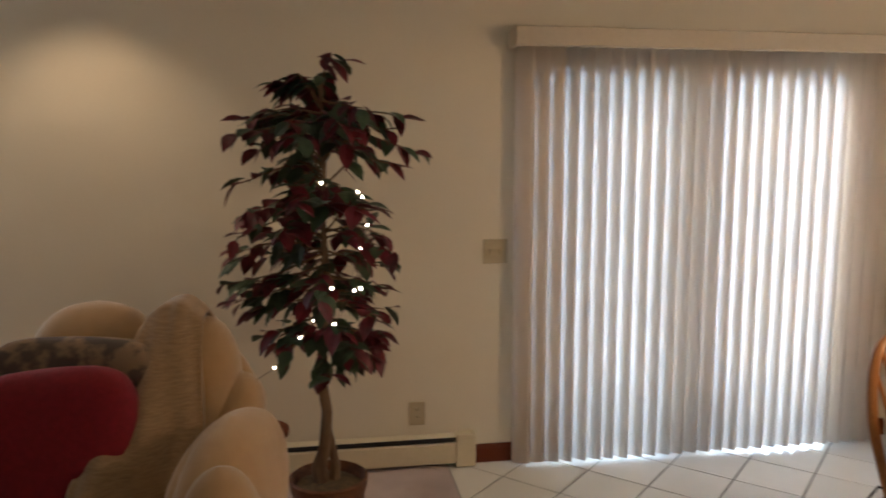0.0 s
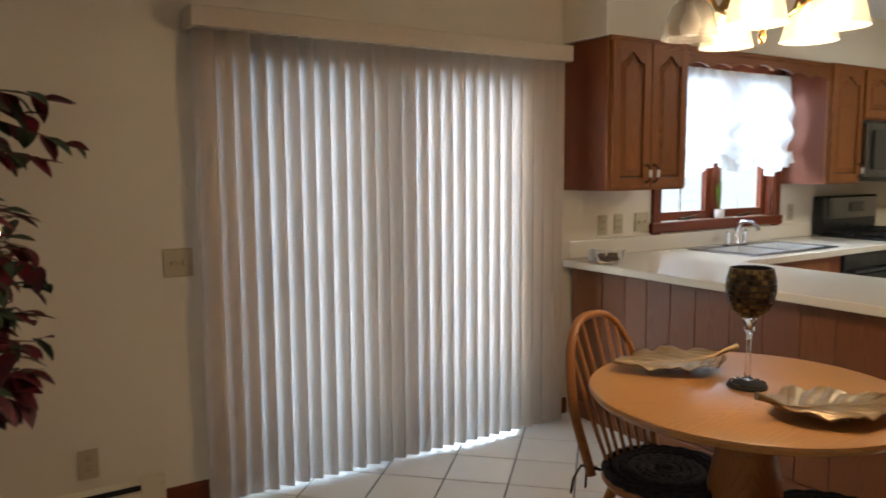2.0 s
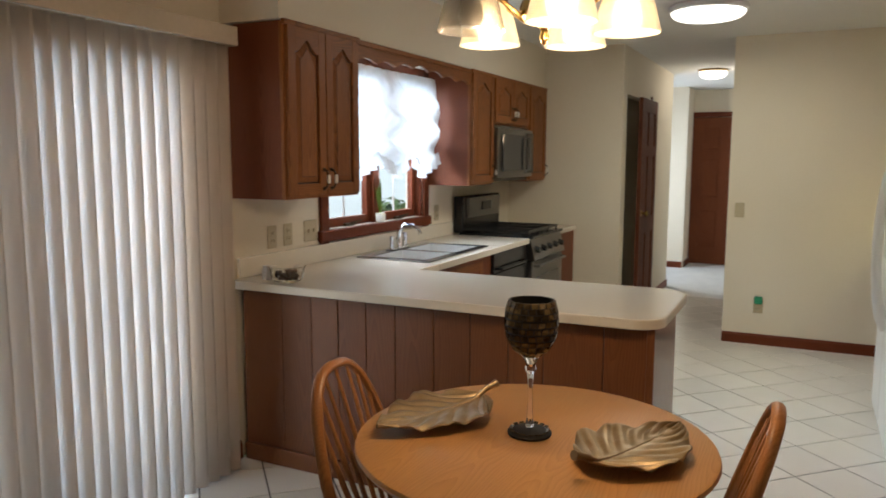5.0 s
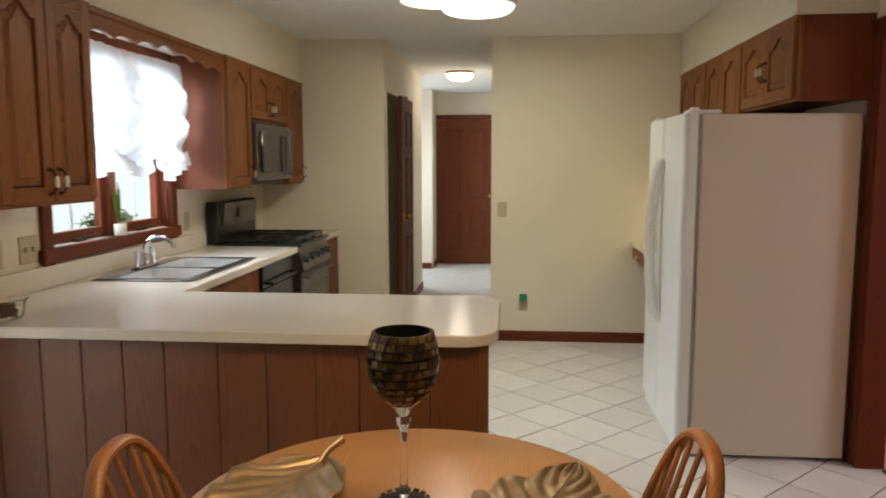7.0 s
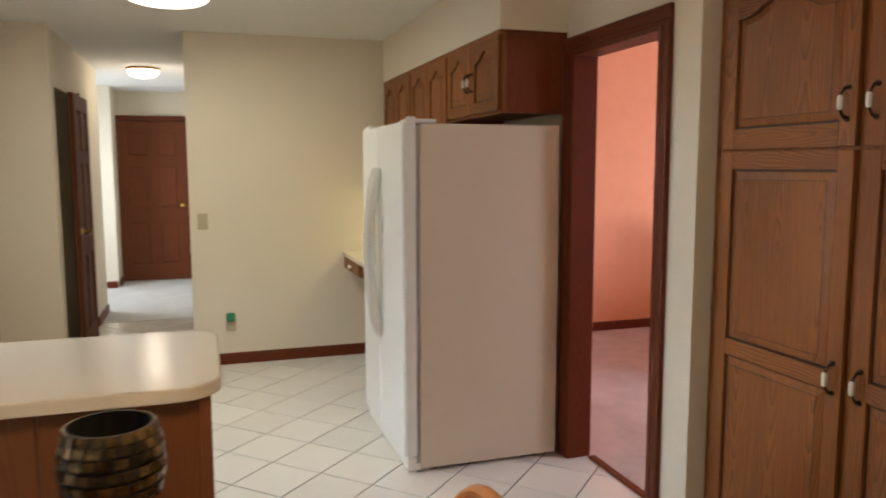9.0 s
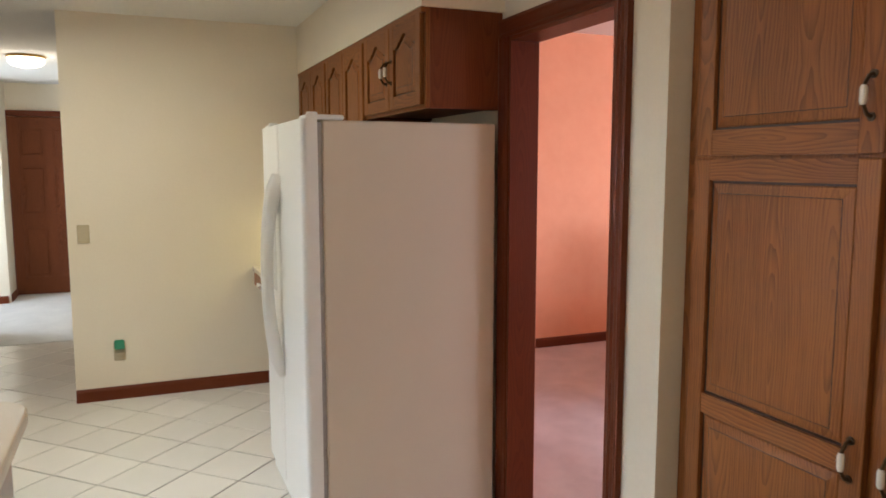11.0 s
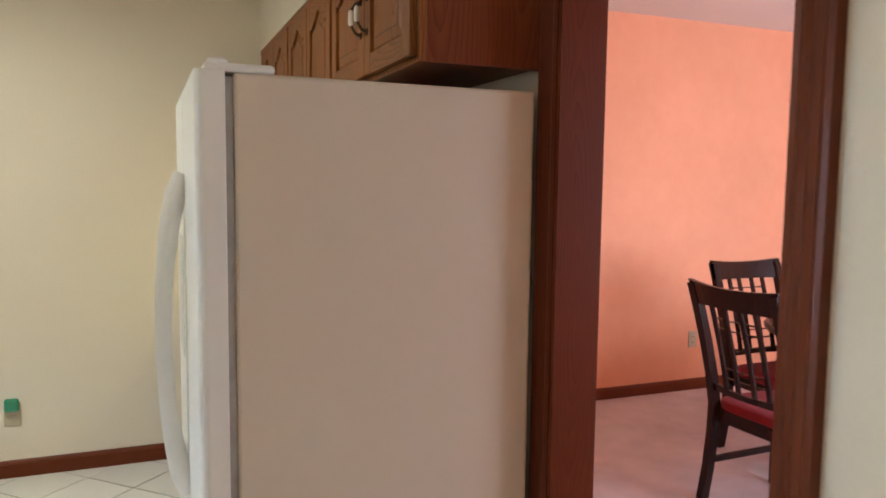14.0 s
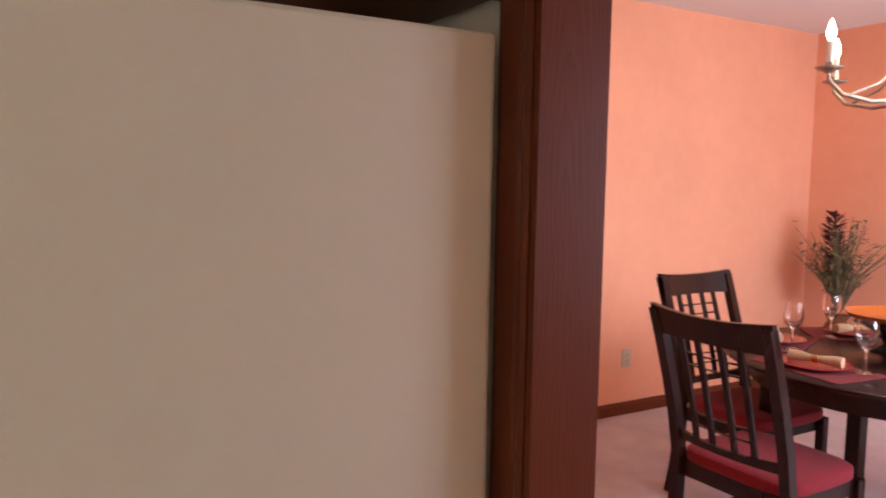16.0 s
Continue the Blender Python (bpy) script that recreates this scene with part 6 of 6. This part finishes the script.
# tall dried arrangement in the corner
vs_ = thing("floor_vase", 6.30, -4.45, 0.006, 0, "floor vase of dried grasses with a burgundy plume", "vase")
m = Mesh()
m.lathe([(0.0, 0.0), (0.10, 0.0), (0.14, 0.15), (0.15, 0.30), (0.10, 0.48), (0.06, 0.56), (0.08, 0.60), (0.07, 0.60), (0.0, 0.58)], 0, 0, 28)
part("vase", m, WICKER, vs_, smooth=True)
random.seed(31)
m, m2 = Mesh(), Mesh()
for k in range(90):
    a, l = random.uniform(0, 6.28), random.uniform(0.35, 0.72)
    r = random.uniform(0.05, 0.34)
    m.tube([(0, 0, 0.58), (0.4 * r * math.cos(a), 0.4 * r * math.sin(a), 0.58 + 0.55 * l), (r * math.cos(a), r * math.sin(a), 0.58 + l * (1 - 0.4 * r))], [0.003, 0.0035, 0.0015], seg=4)
    for j in range(5):
        u = random.uniform(0.45, 1)
        leaf(m, (r * u * u * math.cos(a), r * u * u * math.sin(a), 0.58 + l * u * 0.95), (random.uniform(-1, 1), random.uniform(-1, 1), random.uniform(-0.2, 0.8)), 0.07, 0.010)
for k in range(160):
    z = 0.86 + 0.42 * random.random()
    r = 0.055 * math.sin(math.pi * min(1, (1.30 - z) / 0.44 + 0.05)) + 0.01
    a = random.uniform(0, 6.28)
    leaf(m2, (0.05 + 0.6 * r * math.cos(a), 0.02 + 0.6 * r * math.sin(a), z), (math.cos(a), math.sin(a), 1.2), 0.06, 0.012)
m2.tube([(0, 0, 0.58), (0.05, 0.02, 1.28)], 0.006)
tagged(part("dried_grass", m, GRASSBLADE, vs_), kind="stuff")
tagged(part("plume", m2, LEAFR, vs_), kind="stuff")

# candle chandelier over the dining table
dx, dy = 4.77, -2.50
dc = thing("candle_chandelier", dx, dy, 2.58 + 0.09, 0, "pewter chandelier with candle bulbs on curved arms", "chandelier")
m = Mesh()
m.lathe([(0.0, -0.091), (0.06, -0.091), (0.055, -0.11), (0.008, -0.13), (0.007, -0.40), (0.03, -0.44), (0.02, -0.52), (0.045, -0.60), (0.05, -0.70), (0.03, -0.80), (0.055, -0.86), (0.03, -0.90), (0.0, -0.93)], 0, 0, 20)
part("stem", m, PEWTER, dc, smooth=True)
for k in range(6):
    a = radians(60 * k)
    q = Matrix.Rotation(a, 3, "Z")
    R = 0.40
    m = Mesh()
    m.tube([q @ Vector(v) for v in ((0.03, 0, -0.84), (0.12, 0, -0.885), (0.24, 0, -0.895), (0.35, 0, -0.87), (0.40, 0, -0.82), (R, 0, -0.785))], [0.009, 0.008, 0.008, 0.008, 0.008, 0.009], seg=9)
    m.tube([q @ Vector(v) for v in ((0.02, 0, -0.62), (0.10, 0, -0.72), (0.22, 0, -0.83), (0.33, 0, -0.875))], [0.005, 0.005, 0.005, 0.006], seg=7)
    o = q @ Vector((R, 0, 0))
    m.lathe([(0.012, -0.80), (0.02, -0.79), (0.045, -0.782), (0.048, -0.776), (0.018, -0.772), (0.015, -0.76)], o.x, o.y, 18)
    part("arm", m, PEWTER, dc, smooth=True)
    m = Mesh()
    m.lathe([(0.012, -0.765), (0.012, -0.685), (0.0, -0.684)], o.x, o.y, 12)
    part("candle", m, PORCELAIN, dc, smooth=True)
    m = Mesh()
    m.lathe([(0.008, -0.684), (0.016, -0.665), (0.015, -0.645), (0.007, -0.62), (0.0, -0.605)], o.x, o.y, 12)
    part("bulb", m, FLAME, dc, smooth=True)
lamp("dining_chandelier_light", "POINT", (dx, dy, 2.14), 12, WARM, size=0.3)
dwn = tagged(new("window_2"), "white framed dining room window", "window", kind="structure")
dwn.matrix_basis = pose(2.85, -3.2, 1.45)
m = Mesh()
for y0, y1, z0, z1 in ((-0.9, -0.85, -0.65, 0.65), (0.85, 0.9, -0.65, 0.65), (-0.03, 0.03, -0.60, 0.60), (-0.85, 0.85, -0.65, -0.60), (-0.85, 0.85, 0.60, 0.65)):
    m.box(-0.04, y0, z0, 0.04, y1, z1)
part("frame", m, WHITEPLASTIC, dwn)

# ---- outside ----
m = Mesh()
m.box(-60, 55, -0.3, 80, 55.5, 9)
tagged(structure("backdrop", m, BACK), "pale distant trees", kind="structure")
nb = tagged(thing("neighbour_house", 17.0, 10.5, -0.3, 0, "pale sided neighbouring house seen past the sink window", "house"))
m = Mesh()
for k in range(24):
    m.prism([(-0.006, k * 0.2), (0.0, k * 0.2 + 0.2), (0.3, k * 0.2 + 0.2), (0.3, k * 0.2)], -5, 5, axis=0)
part("wall", m, SIDING, nb)
m = Mesh()
m.prism([(-0.6, 4.7), (3.0, 7.0), (3.0, 6.85), (-0.6, 4.55)], -5.4, 5.4, axis=0)
part("roof", m, GASKET, nb)
random.seed(17)
for bx, by, bs in ((14.6, 9.3, 0.7), (20.0, 9.4, 0.9)):
    sh = thing("shrub", bx, by, -0.3, 0, "leafy green shrub on the lawn", "shrub", "shrubs outside")
    m = Mesh()
    for k in range(700):
        v = Vector((random.gauss(0, 1), random.gauss(0, 1), random.gauss(0, 1))).normalized() * bs * random.uniform(0.55, 1.0)
        v.z = abs(v.z) * 1.3
        leaf(m, v, (random.uniform(-1, 1), random.uniform(-1, 1), random.uniform(-0.6, 0.8)), 0.22, 0.06)
    tagged(part("foliage", m, SHRUB, sh), kind="stuff")
    m = Mesh()
    for k in range(6):
        a = k * 1.05
        m.tube([(0, 0, 0), (0.3 * bs * math.cos(a), 0.3 * bs * math.sin(a), 0.5 * bs), (0.7 * bs * math.cos(a), 0.7 * bs * math.sin(a), 1.1 * bs)], [0.04, 0.025, 0.008], seg=6)
    part("stem", m, BARK, sh)

# ---- floor tiles, laid diagonally ----
PITCH, GAP = 0.297, 0.007
OX, OY = 5.038, 1.143
C45 = math.sqrt(0.5)


def clip(poly, axis, value, keep_less):
    out = []
    for p, q in zip(poly, poly[1:] + poly[:1]):
        a, b = (p[axis] <= value) == keep_less, (q[axis] <= value) == keep_less
        if a:
            out.append(p)
        if a != b:
            t = (value - p[axis]) / (q[axis] - p[axis])
            out.append((p[0] + t * (q[0] - p[0]), p[1] + t * (q[1] - p[1])))
    return out


def bounds(poly):
    for axis, value, less in ((0, 0.605, False), (0, 8.545, True), (1, -0.945, False), (1, 3.425, True)):
        if len(poly) > 2:
            poly = clip(poly, axis, value, less)
    return poly


def tile_shape(half):
    t = Mesh()
    e = 0.0022
    q, r = half, half - e
    vs = [(-q, -q, -0.0035), (q, -q, -0.0035), (q, q, -0.0035), (-q, q, -0.0035), (-q, -q, -0.0014), (q, -q, -0.0014), (q, q, -0.0014), (-q, q, -0.0014), (-r, -r, 0), (r, -r, 0), (r, r, 0), (-r, r, 0)]
    fs = [(8, 9, 10, 11)] + [(k, (k + 1) % 4, 4 + (k + 1) % 4, 4 + k) for k in range(4)] + [(4 + k, 4 + (k + 1) % 4, 8 + (k + 1) % 4, 8 + k) for k in range(4)]
    t.add(vs, fs)
    return t


half = (PITCH - GAP) / 2
base_tile, rest = None, Mesh()
spots = []
for i in range(-30, 31):
    for j in range(-30, 31):
        u, v = (i + 0.5) * PITCH, (j + 0.5) * PITCH
        x, y = OX + C45 * (u + v), OY + C45 * (v - u)
        corners = [(x + C45 * (a + b), y + C45 * (b - a)) for a, b in ((-half, -half), (half, -half), (half, half), (-half, half))]
        cut = bounds(corners)
        if len(cut) < 3:
            continue
        hidden = (x > 6.85 and (y < 1.2 or y > 2.6))
        if hidden:
            continue
        whole = len(cut) == 4 and all(abs(p[0] - q[0]) + abs(p[1] - q[1]) < 1e-6 for p, q in zip(cut, corners))
        spots.append((x, y, cut, whole))
# the nearest stretch of floor, from the small table to the end wall, is laid tile by tile
spots.sort(key=lambda s: abs(s[0] - 4.6) + 0.8 * abs(s[1] - 1.2))
count = 0
for x, y, cut, whole in spots:
    if whole and count < 290:
        if base_tile is None:
            base_tile = part("tile", tile_shape(half), TILE, FLOOR)
            ob = base_tile
        else:
            ob = base_tile.copy()
            scene.collection.objects.link(ob)
        ob.matrix_basis = pose(x, y, random.uniform(-0.0004, 0.0004), random.uniform(-0.06, 0.06), random.uniform(-0.06, 0.06), 45)
        count += 1
    else:
        rest.prism(cut, -0.0035, -0.0002)
tagged(part("outer_tiles", rest, TILE, FLOOR), kind="stuff")
